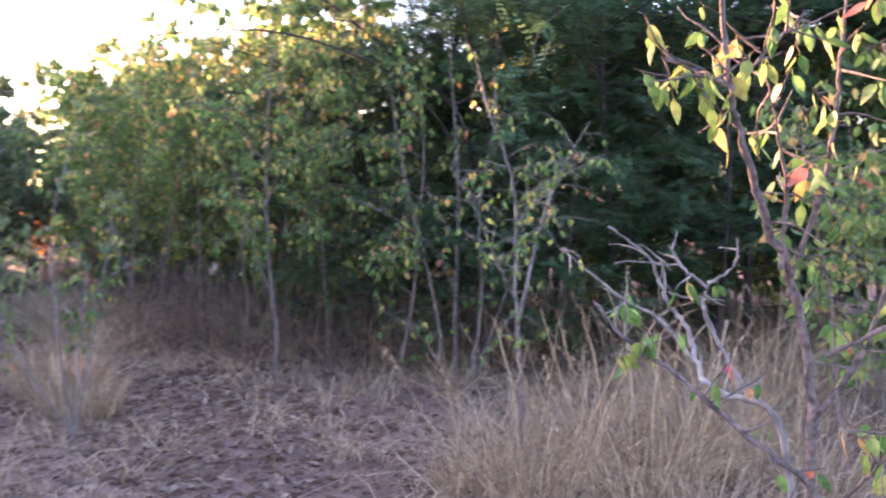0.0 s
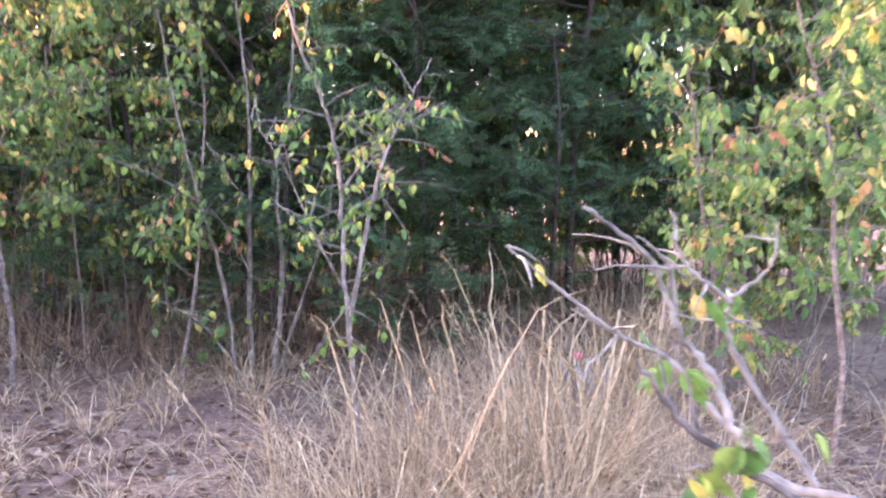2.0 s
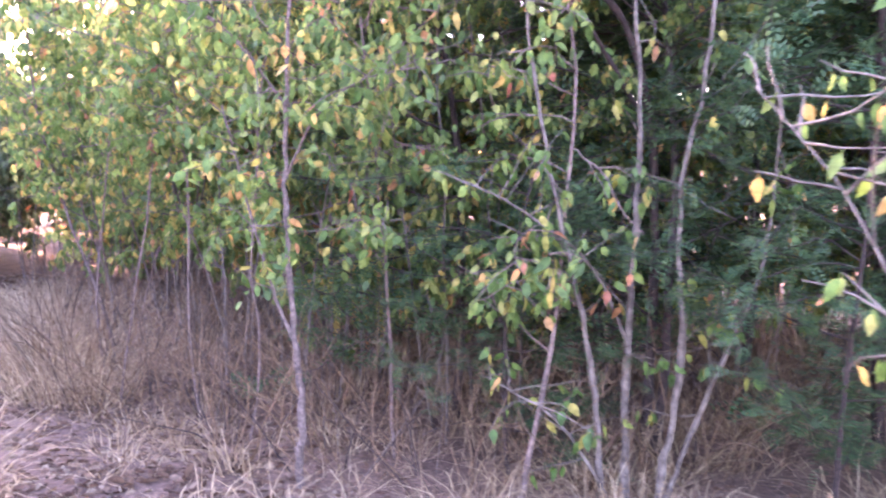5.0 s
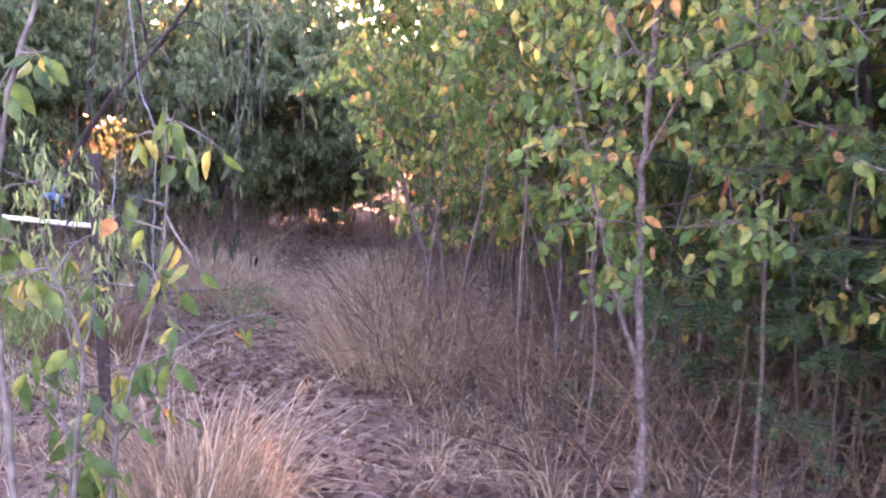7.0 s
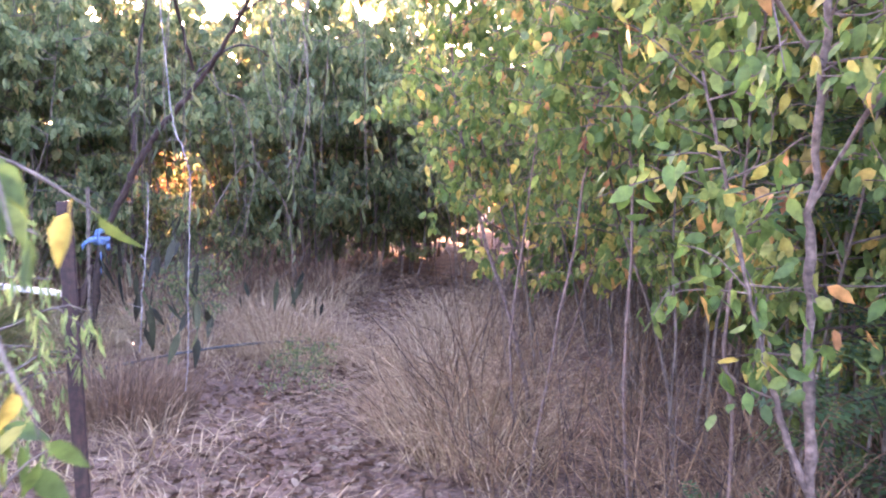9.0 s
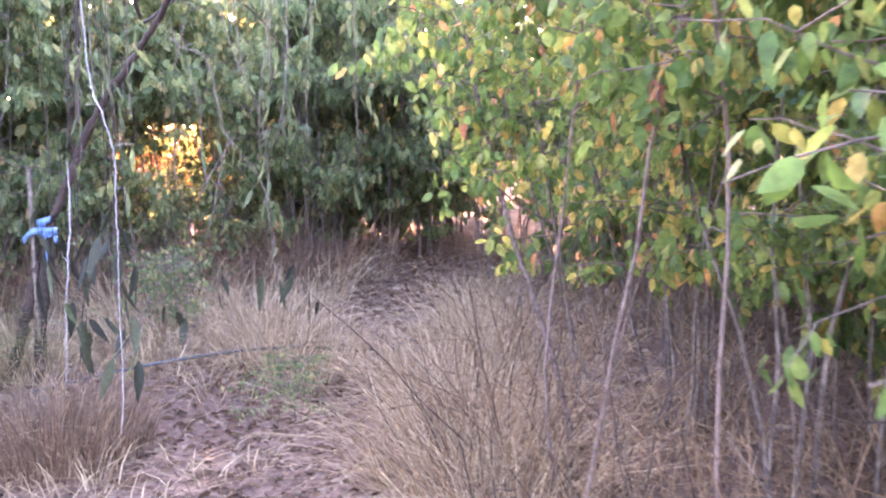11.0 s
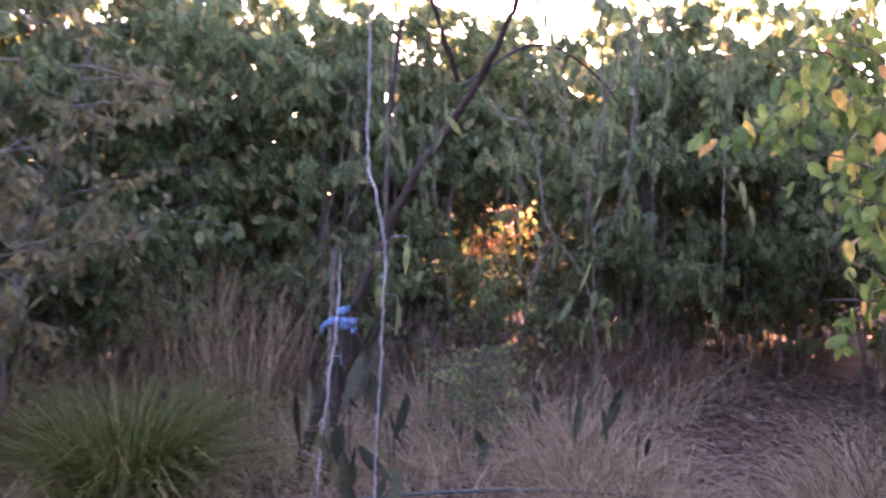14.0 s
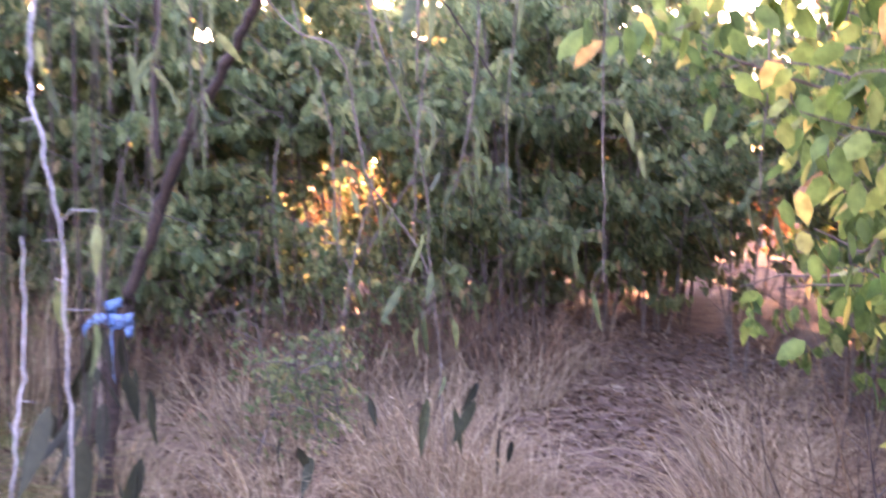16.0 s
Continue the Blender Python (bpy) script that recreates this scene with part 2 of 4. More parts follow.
def along(line, s):
    """Points at the shares s of a polyline."""
    i = np.clip(s * (len(line) - 1), 0, len(line) - 1.001)
    k = i.astype(int)
    return line[k] + (line[k + 1] - line[k]) * (i - k)[:, None]


def grow_shrub(rng, height, stems, branches, twigs, leaves, crown_from, leaf_size, spread=0.3, thick=0.016, plain=False):
    """Stems, limbs and twigs of a bush, with the places of its leaves."""
    lines, P, T = [], [], []
    for _ in range(stems):
        a = rng.uniform(0, 2 * np.pi)
        out = np.array([np.cos(a), np.sin(a), 0])
        h = height * rng.uniform(0.75, 1.0)
        stem = wander(rng, out * rng.uniform(0.05, 0.42), out * spread * rng.uniform(0.3, 1.2) + [0, 0, 1], h, 9, 0.09)
        lines.append((stem, taper(9, thick * rng.uniform(0.7, 1.2), 0.003)))
        for s in crown_from + (1 - crown_from) * rng.uniform(0, 1.0, branches) ** (0.72 if plain else 1.0):
            start = along(stem, np.array([s]))[0]
            b = rng.uniform(0, 2 * np.pi)
            way = np.array([np.cos(b), np.sin(b), rng.uniform(-0.1, 0.7)])
            limb = wander(rng, start, way, rng.uniform(0.3, 0.85) * (1.15 - 0.45 * s) * min(1.0, height / 2.2), 5, 0.16, 0.04)
            lines.append((limb[::2], taper(3, 0.006, 0.002)) if plain else (limb, taper(5, 0.006, 0.002)))
            for q in rng.uniform(0.25, 1.0, twigs):
                st = along(limb, np.array([q]))[0]
                tw = wander(rng, st, rng.normal(size=3) * [1, 1, 0.5], rng.uniform(0.12, 0.3), 3, 0.2, 0.15)
                if not plain:
                    lines.append((tw[::2], taper(2, 0.0025, 0.0012)))
                P.append(along(tw, rng.uniform(0.1, 1, leaves)) + rng.normal(size=(leaves, 3)) * 0.02)
    P = np.concatenate(P)
    T = rng.normal(size=P.shape) * [0.42, 0.42, 0.28] + [0, 0, -0.85]
    return lines, P, T, rng.uniform(0.65, 1.25, len(P)) * leaf_size


def shrub(seed, label, mat, height=3.1, stems=5, branches=13, twigs=4, leaves=12, crown_from=0.3, leaf_size=0.062, bark_mat=None, spread=0.16, thick=0.013, plain=False, aspect=0.55):
    rng = np.random.default_rng(seed)
    lines, P, T, S = grow_shrub(rng, height, stems, branches, twigs, leaves, crown_from, leaf_size, spread, thick, plain)
    root = new("shrub")
    child("trunk", raw_mesh("trunk", *tube_batch(lines, 3), bark_mat or bark_grey, True), root)
    child("crown", raw_mesh("crown", *leaf_batch(P, T, S, rng, aspect), mat), root, "mass of small hanging leaves", "stuff")
    return tagged(root, label, "shrub", kind="thing")


def single_leaf(rng, mat, length=0.062, width=0.036):
    """One ovate leaf with a stalk, cupped along its midrib and drooping at the tip; base at the origin, hanging down."""
    bm = bmesh.new()
    curl, cup = rng.uniform(-0.35, 0.35), rng.uniform(0.1, 0.5)
    shares = [(0.0, 0.05), (0.15, 0.72), (0.38, 1.0), (0.62, 0.8), (0.83, 0.4), (1.0, 0.0)]
    rows = []
    for s, w in shares:
        z = -0.018 - s * length
        y = curl * length * s * s
        x = w * width / 2
        if w == 0:
            rows.append([bm.verts.new((0, y, z))])
        else:
            rows.append([bm.verts.new((-x, y + cup * x, z + x * 0.15)), bm.verts.new((0, y, z)), bm.verts.new((x, y + cup * x, z + x * 0.15))])
    for a, b in zip(rows, rows[1:]):
        if len(b) == 3:
            bm.faces.new((a[0], a[1], b[1], b[0]))
            bm.faces.new((a[1], a[2], b[2], b[1]))
        else:
            bm.faces.new((a[0], a[1], b[0]))
            bm.faces.new((a[1], a[2], b[0]))
    w = 0.0012
    s = [bm.verts.new(p) for p in ((-w, 0, 0), (w, 0, 0), (w, 0, -0.02), (-w, 0, -0.02))]
    bm.faces.new(s)
    me = bpy.data.meshes.new("leaf")
    bm.to_mesh(me)
    bm.free()
    me.polygons.foreach_set("use_smooth", np.ones(len(me.polygons), bool))
    me.materials.append(mat)
    return me


_lr = np.random.default_rng(77)
LEAVES = [single_leaf(_lr, leaf_single, _lr.uniform(0.056, 0.082), _lr.uniform(0.029, 0.041)) for _ in range(7)]
SICKLES = [single_leaf(_lr, leaf_sickle, _lr.uniform(0.08, 0.14), _lr.uniform(0.015, 0.024)) for _ in range(6)]
PODS = [single_leaf(_lr, leaf_pod, _lr.uniform(0.14, 0.21), _lr.uniform(0.03, 0.042)) for _ in range(5)]
BUSH_LEAVES = [single_leaf(_lr, leaf_dark, _lr.uniform(0.05, 0.078), _lr.uniform(0.028, 0.038)) for _ in range(6)]


def hang_leaves(parent, places, rng, meshes, tilt=24, size=1.0, name="leaf"):
    for p in places:
        ob = new(name, meshes[rng.integers(len(meshes))])
        ob.parent = parent
        s = size * rng.uniform(0.7, 1.2)
        ob.matrix_basis = pose(*[float(c) for c in p], rng.normal() * tilt, rng.normal() * tilt, rng.uniform(0, 360)) @ Matrix.Scale(s, 4)


def spline(points, n=24):
    """A smooth line through a few points."""
    p = np.asarray(points, float)
    k = len(p)
    q = np.vstack([2 * p[0] - p[1], p, 2 * p[-1] - p[-2]])
    out = []
    for u in np.linspace(0, k - 1 - 1e-6, n):
        i = int(u)
        f = u - i
        a, b, c, d = q[i:i + 4]
        out.append(0.5 * (2 * b + (c - a) * f + (2 * a - 5 * b + 4 * c - d) * f * f + (3 * b - a - 3 * c + d) * f ** 3))
    return np.array(out)


def blades(P, height, rng, mat_lean, width=0.004, heading=None):
    """Grass blades: bent ribbons of two quads and a tip, as quads."""
    n = len(P)
    a = rng.uniform(0, 2 * np.pi, n) if heading is None else heading + rng.normal(size=n) * 0.55
    out = np.stack([np.cos(a), np.sin(a), np.zeros(n)], 1)
    side = np.stack([-np.sin(a + rng.normal(size=n)), np.cos(a + rng.normal(size=n)), np.zeros(n)], 1)
    H = height[:, None]
    lean = (0.3 + 0.85 * np.abs(rng.normal(size=(n, 1)))) * mat_lean
    W = width * rng.uniform(0.6, 1.4, (n, 1))
    up = np.array([[0, 0, 1.0]])
    m1 = P + up * H * 0.45 + out * H * lean * 0.25
    m2 = P + up * H * 0.82 * (1 - 0.18 * np.minimum(lean, 1.5)) + out * H * lean * 0.65
    tp = P + up * H * (1 - 0.35 * np.minimum(lean, 1.5)) + out * H * lean * 1.1
    v = np.stack([P - side * W, P + side * W, m1 - side * W * 0.9, m1 + side * W * 0.9, m2 - side * W * 0.6, m2 + side * W * 0.6, tp - side * W * 0.15, tp + side * W * 0.15], 1).reshape(-1, 3)
    base = np.arange(n)[:, None] * 8
    f = np.concatenate([base + [0, 1, 3, 2], base + [2, 3, 5, 4], base + [4, 5, 7, 6]], 1).reshape(-1, 4)
    return v, f


def on_ground(xy, sink=0.01):
    return np.column_stack([xy, ground_z(xy[:, 0], xy[:, 1]) - sink])


def grass_tuft(x, y, rng, count, radius, height, lean, mat, label, width=0.004, name="grass_tuft", stalks=5):
    """A tuft: a mass of bent blades, and some single seed stalks that stand above it."""
    root = new(name)
    root.location = (x, y, float(ground_z(x, y)))
    a, r = rng.uniform(0, 2 * np.pi, count), radius * 0.35 * np.sqrt(rng.uniform(0, 1, count))
    P = np.column_stack([r * np.cos(a), r * np.sin(a), np.full(count, -0.01)])
    child("foliage", raw_mesh("foliage", *blades(P, rng.uniform(0.3, 1.0, count) * height, rng, lean, width, a), mat), root, kind="stuff")
    for _ in range(stalks):
        b = rng.uniform(0, 2 * np.pi)
        line = wander(rng, (0.25 * radius * np.cos(b), 0.25 * radius * np.sin(b), -0.01), (0.5 * np.cos(b), 0.5 * np.sin(b), 1), height * rng.uniform(0.9, 1.3), 8, 0.06, 0.07)
        v, f = tube_batch([(line, taper(8, 0.0021, 0.001))], 4)
        n = 14
        hv, hf = leaf_batch(along(line, rng.uniform(0.78, 1.0, n)), rng.normal(size=(n, 3)) * 0.35 + (line[-1] - line[-2]) * 12, rng.uniform(0.015, 0.035, n), rng, 0.25)
        child("stalk", raw_mesh("stalk", np.concatenate([v, hv]), np.concatenate([f, hf + len(v)]), mat), root)
    return tagged(root, label, "grass", kind="thing")


def set_down(root, x, y, turn=0.0, scale=1.0):
    root.matrix_basis = pose(x, y, float(ground_z(x, y)) - 0.02, 0, 0, turn) @ Matrix.Scale(scale, 4)
    return root


# ---- ground ----
edges = np.concatenate([[-900, -400, -180, -90, -50, -35], np.arange(-26, 26.1, 0.5), [35, 50, 90, 180, 400, 900]])
gx, gy = np.meshgrid(edges - 2, edges + 6)
k = len(edges)
gv = np.column_stack([gx.ravel(), gy.ravel(), ground_z(gx.ravel(), gy.ravel())])
ii = (np.arange(k - 1)[:, None] * k + np.arange(k - 1)[None]).ravel()
tagged(new("ground", raw_mesh("ground", gv, np.stack([ii, ii + 1, ii + k + 1, ii + k], 1), ground_mat, True)), "dry ground of bare soil, leaf litter and dead grass", "ground", kind="structure")

# ---- the thicket ----
YELLOW_LABEL = "bushy shrub with small yellowing green leaves on thin grey stems"
OLIVE_LABEL = "dense shrub with drooping olive green leaves in evening shade"
KINDS = [shrub(11, YELLOW_LABEL, leaf_mass, 3.3, 5, 14, 4, 14, 0.33), shrub(12, YELLOW_LABEL, leaf_mass, 3.6, 5, 15, 4, 13, 0.34), shrub(13, YELLOW_LABEL, leaf_mass, 3.1, 6, 12, 4, 14, 0.29)]
KINDS_BACK = [shrub(14, YELLOW_LABEL, leaf_mass, 3.8, 5, 13, 3, 8, 0.08, 0.13, plain=True), shrub(15, YELLOW_LABEL, leaf_mass, 4.0, 5, 13, 3, 8, 0.06, 0.13, plain=True)]
OLIVES = [shrub(21, OLIVE_LABEL, leaf_olive, 3.2, 5, 15, 4, 18, 0.16, 0.092, aspect=0.44), shrub(22, OLIVE_LABEL, leaf_olive, 3.5, 5, 16, 4, 17, 0.2, 0.092, aspect=0.44), shrub(23, OLIVE_LABEL, leaf_olive, 3.0, 6, 13, 4, 17, 0.13, 0.092, aspect=0.44)]
OLIVES_BACK = [shrub(24, OLIVE_LABEL, leaf_olive, 3.6, 6, 12, 3, 8, 0.05, 0.15, plain=True), shrub(25, OLIVE_LABEL, leaf_olive, 3.8, 6, 12, 3, 8, 0.04, 0.15, plain=True)]
HIGH = [shrub(28, OLIVE_LABEL, leaf_olive, 3.6, 4, 14, 4, 11, 0.53, 0.105), shrub(31, OLIVE_LABEL, leaf_olive, 3.4, 4, 14, 4, 11, 0.55, 0.105)]
LOW = [shrub(26, OLIVE_LABEL, leaf_olive, 1.5, 6, 8, 3, 10, 0.12, 0.085, plain=True), shrub(27, OLIVE_LABEL, leaf_olive, 1.7, 6, 8, 3, 10, 0.12, 0.085, plain=True)]
prng = np.random.default_rng(5)
used = set()
PLANTED = []


def plant(kinds, x, y, scale, tall=1.0):
    i = int(prng.integers(len(kinds)))
    source, turn = kinds[i], float(prng.uniform(0, 360))
    if source.name in used:
        ob = copy_thing(source, pose(0, 0, 0))
    else:
        used.add(source.name)
        ob = source
    ob.matrix_basis = pose(x, y, float(ground_z(x, y)) - 0.02, 0, 0, turn) @ Matrix.Diagonal((scale, scale, scale * tall, 1))
    ob["group"] = "shrubs of the thicket"
    PLANTED.append((x, y))
    return ob


def hedge(kinds, kinds_back, line, rows, step, side, scale=(0.9, 1.08), skip=(), low=1.0):
    """Shrubs along a line, in rows one behind another."""
    pts = np.array(line, float)
    seg = np.linalg.norm(np.diff(pts, axis=0), axis=1)
    ends = np.cumsum(seg)
    for row in range(rows):
        for s in np.arange(row * 0.4, ends[-1], step * (1 + 0.1 * row)):
            k = min(int(np.searchsorted(ends, s)), len(seg) - 1)
            p = pts[k] + (pts[k + 1] - pts[k]) * ((s - ends[k] + seg[k]) / seg[k])
            d = (pts[k + 1] - pts[k]) / seg[k]
            p = p + np.array([d[1], -d[0]]) * side * row * 0.95 + prng.normal(size=2) * 0.14
            if (row > 1 and (p[1] > 15.5 or p[0] > 5)):
                continue
            if skip:
                a, b = np.array(skip[:2]), np.array(skip[2:4])
                u = np.clip((p - a) @ (b - a) / ((b - a) @ (b - a)), 0, 1)
                if np.linalg.norm(p - a - u * (b - a)) < skip[4]:
                    continue
            plant(kinds if row == 0 and p[1] < 13.5 else kinds_back, p[0], p[1], float(prng.uniform(*scale)), 1.28 if p[0] > 0.6 and row else (1.04, 1.0, 0.94, 0.87, 0.8)[row] * low)


hedge(KINDS, KINDS_BACK, [(7.2, 7.4), (4.4, 8.7), (2.4, 9.0), (0.6, 8.6), (-0.9, 8.1), (-1.55, 8.4), (-2.1, 8.68), (-2.65, 9.15), (-3.1, 9.8), (-3.35, 10.5), (-3.8, 11.7), (-4.5, 13.3), (-5.5, 15.2), (-6.75, 17.5), (-8.1, 20.0), (-9.6, 22.5)], 4, 0.92, 1)
hedge(OLIVES, OLIVES_BACK, [(-6.8, 4.2), (-7.8, 5.8), (-8.5, 6.9), (-8.9, 8.0), (-8.9, 9.2), (-8.5, 10.2), (-8.2, 11.2), (-7.9, 12.2), (-7.9, 13.4), (-8.4, 15.0), (-9.2, 16.6)], 5, 0.9, -1, (1.0, 1.16), (-8.2, 10.95, -12.5, 14.1, 0.8), 1.03)
for x, y in [(-8.1, 10.5), (-8.3, 11.4), (-8.9, 10.9), (-9.4, 12.2), (-10.2, 11.9), (-10.7, 13.2), (-11.8, 13.3)]:
    plant(HIGH, x, y, float(prng.uniform(0.95, 1.1)), 0.92)
hedge(LOW, LOW, [(-7.0, 4.6), (-8.0, 6.0), (-8.6, 7.1), (-8.9, 8.2), (-8.9, 9.4), (-8.4, 10.6), (-8.1, 12.2), (-8.2, 13.4)], 3, 0.75, -1, (0.9, 1.15), (-8.0, 10.9, -10.5, 12.7, 0.8))
for x, y in [(-7.35, 13.7), (-7.6, 14.5), (-8.1, 15.5), (-8.9, 16.4)]:
    plant(OLIVES, x, y, float(prng.uniform(0.95, 1.1)), 0.95)
for x, y in [(-6.5, 14.0), (-7.1, 15.2), (-7.6, 16.4), (-5.9, 13.0), (-6.1, 15.0)]:
    plant(HIGH, x, y, float(prng.uniform(0.74, 0.84)), 0.95)
for x, y in [(-4.4, 14.3), (-4.9, 15.4), (-5.5, 16.5), (-6.2, 17.6), (-6.9, 18.6), (-7.6, 19.5), (-5.6, 14.6), (-6.3, 15.9), (-10.5, 19.6), (-11.2, 18.8), (-10.6, 18.0), (-11.6, 20.6), (-8.0, 21.0), (-5.0, 12.9), (-4.6, 12.2), (-6.5, 16.9), (-7.0, 17.8)]:
    plant(KINDS_BACK if x > -9 else OLIVES_BACK, x, y, float(prng.uniform(0.8, 0.95)))
# Added shrubs behind the gaps; the orange sun glow is in their leaf colour.
SUNGLOW = [shrub(33, "shrub beyond the thicket, leaves coloured orange for the low sun's glow", leaf_sunglow, 1.5, 6, 9, 3, 10, 0.06, 0.085, plain=True), shrub(34, "shrub beyond the thicket, leaves coloured orange for the low sun's glow", leaf_sunglow, 1.3, 7, 8, 3, 10, 0.06, 0.085, plain=True)]
for x, y in [(-13.2, 14.3), (-12.8, 15.1), (-13.9, 13.5), (-12.3, 15.9), (-14.4, 12.6), (-12.0, 16.9), (-14.9, 11.5), (-15.2, 10.3), (-13.4, 17.8), (-10.9, 20.6), (-10.2, 21.6), (-9.4, 22.4), (-15.5, 9.0), (-14.6, 15.4)]:
    plant(SUNGLOW, x, y, float(prng.uniform(0.85, 1.15)))
for k in range(-4, 5):
    plant(SUNGLOW, -22.0 + 0.72 * k, 21.0 + 0.98 * k, float(prng.uniform(1.1, 1.4)))
for x, y in [(-10.9, 23.2), (-9.9, 23.6), (-9.0, 24.1), (-8.1, 24.5), (-7.2, 24.8), (-8.6, 22.4)]:
    plant(SUNGLOW, x, y, float(prng.uniform(1.0, 1.3)))
for x, y, scale in [(-8.05, 10.75, 0.8), (-8.75, 11.15, 0.8), (-9.5, 12.1, 0.85)]:
    plant(LOW, x, y, scale)
for x in np.arange(0.4, 6.0, 0.6):
    plant(KINDS_BACK, float(x), 9.9 + float(prng.normal()) * 0.2, 1.05, 1.2)
for x, y in [(4.9, 7.6), (5.6, 8.6), (6.6, 9.6), (6.1, 7.3), (7.0, 8.3)]:
    plant(KINDS_BACK, x, y, 0.95)
plant(KINDS, 2.7, 5.2, 0.72)
plant(KINDS, 3.8, 5.8, 0.85)
for kinds, x, y in [(OLIVES_BACK, -9.7, 8.9), (OLIVES_BACK, -10.6, 9.5), (OLIVES_BACK, -11.0, 7.9), (OLIVES, -9.0, 8.75), (OLIVES, -9.3, 8.3)]:
    plant(kinds, x, y, 1.05)
for k, (x, y) in enumerate([(-16, 31), (-19, 29), (-22, 26), (-24, 22), (-12, 33), (-27, 20), (-8, 36), (-29, 15), (-21, 32), (-27, 27)]):
    plant(OLIVES_BACK, x, y, 1.5)


# ---- stems and twigs ----
def stem_tree(name, x, y, stems, mat, label, category):
    """A thing at its base with stems given as short lines of bends in its own space, each (bends, thick, thin)."""
    root = new(name)
    root.location = (x, y, float(ground_z(x, y)))
    made = []
    for bends, a, b in stems:
        line = spline(bends, 7 * len(bends))
        line[1:-1] += np.random.default_rng(len(line) + len(made)).normal(size=(len(line) - 2, 3)) * min(a * 0.25, 0.004)
        made.append(line)
        child("stem", raw_mesh("stem", *tube_batch([(line, taper(len(line), a, b) * np.random.default_rng(len(line)).uniform(0.84, 1.2, len(line)))], 8), mat, True), root)
    return tagged(root, label, category, kind="thing"), made


def twiggy(root, lines, rng, mat, each, length, leaves, size=1.0, tilt=26, droop=0.05, meshes=None, mass=0):
    """Side twigs on stems as one part, and single leaves hung from them."""
    twigs, places = [], []
    for line in lines:
        for s in rng.uniform(0.25, 1.0, each):
            tw = wander(rng, along(line, np.array([s]))[0], rng.normal(size=3) * [1, 1, 0.6] + [0, 0, 0.35], length * rng.uniform(0.4, 1.1), 5, 0.17, droop)
            twigs.append((tw, taper(5, 0.0032, 0.0012)))
            places.append(along(tw, rng.uniform(0.3, 1, 4)))
    for tw in twigs:
        child("twig", raw_mesh("twig", *tube_batch([tw], 5), mat, True), root)
    places = np.concatenate(places)
    hang_leaves(root, places[rng.permutation(len(places))[:leaves]], rng, meshes or LEAVES, tilt, size)
    if mass:
        rest = places[rng.integers(len(places), size=mass)] + rng.normal(size=(mass, 3)) * 0.05
        child("crown", raw_mesh("crown", *leaf_batch(rest, rng.normal(size=rest.shape) * [0.6, 0.6, 0.35] + [0, 0, -0.7], rng.uniform(0.04, 0.065, mass), rng), leaf_mass), root, "small leaves between the larger ones", "stuff")


# ---- feathery trees behind the thicket ----
def feathery_tree(seed, height, reach, fronds):
    """A spreading tree with fine pinnate foliage on long thin limbs."""
    rng = np.random.default_rng(seed)
    lines, P, T = [], [], []
    trunk = wander(rng, (0, 0, 0), (0.1, -0.05, 1), height * 0.8, 8, 0.06)
    lines.append((trunk, taper(8, 0.03, 0.012)))
    for s in rng.uniform(0.13, 1.0, 26):
        a = rng.uniform(0, 2 * np.pi)
        limb = wander(rng, along(trunk, np.array([s]))[0], (np.cos(a), np.sin(a), rng.uniform(0.05, 0.8)), reach * rng.uniform(0.6, 1.1), 8, 0.16, 0.03)
        lines.append((limb, taper(8, 0.008, 0.0025)))
        for q in rng.uniform(0.2, 1.0, 9):
            tw = wander(rng, along(limb, np.array([q]))[0], rng.normal(size=3) * [1, 1, 0.4], rng.uniform(0.25, 0.6), 4, 0.15)
            lines.append((tw, taper(4, 0.004, 0.0015)))
            n = fronds
            P.append(along(tw, rng.uniform(0.05, 1, n)))
            T.append(unit(rng.normal(size=(n, 3)) * [1, 1, 0.35] + [0, 0, -0.15]))
    P, T = np.concatenate(P), np.concatenate(T)
    n, pairs = len(P), 6
    L = rng.uniform(0.12, 0.22, (n, 1))
    side = unit(np.cross(T, unit(rng.normal(size=(n, 3)) * 0.35 + [0, 0, 1])))
    v = []
    for k in range(pairs):
        b = P + T * L * (k + 0.6) / pairs
        w = 0.042 * math.sin(math.pi * (k + 1.2) / (pairs + 1.6))
        for sign in (1, -1):
            tip = b + side * sign * w + T * 0.007
            v += [b, b + T * 0.0085 + side * sign * w * 0.5, tip, b - T * 0.0085 + side * sign * w * 0.5]
    v = np.stack(v, 1).reshape(-1, 3)
    root = new("feathery_tree")
    child("trunk", raw_mesh("trunk", *tube_batch(lines, 4), bark_dark, True), root)
    child("crown", raw_mesh("crown", v, np.arange(len(v)).reshape(-1, 4), leaf_feather), root, "fine feathery dark green foliage", "stuff")
    return tagged(root, "spreading tree with fine feathery dark green foliage and thin limbs", "tree", "feathery trees", "thing")


feather_a = set_down(feathery_tree(31, 4.0, 1.6, 11), 0.35, 7.5, 20)
for x, y, turn, scale in [(1.5, 7.6, 140, 1.2), (2.8, 7.9, 260, 1.3), (4.3, 7.6, 20, 1.25), (-0.7, 8.0, 75, 1.0), (2.2, 6.9, 320, 0.75), (-0.4, 7.15, 210, 0.5), (5.5, 6.8, 190, 1.1), (0.9, 6.6, 300, 0.55), (1.1, 8.7, 50, 1.35), (2.5, 9.0, 110, 1.4), (3.7, 8.8, 230, 1.4), (0.2, 8.6, 170, 1.25)]:
    set_down(copy_thing(feather_a, pose(0, 0, 0)), x, y, turn, scale)
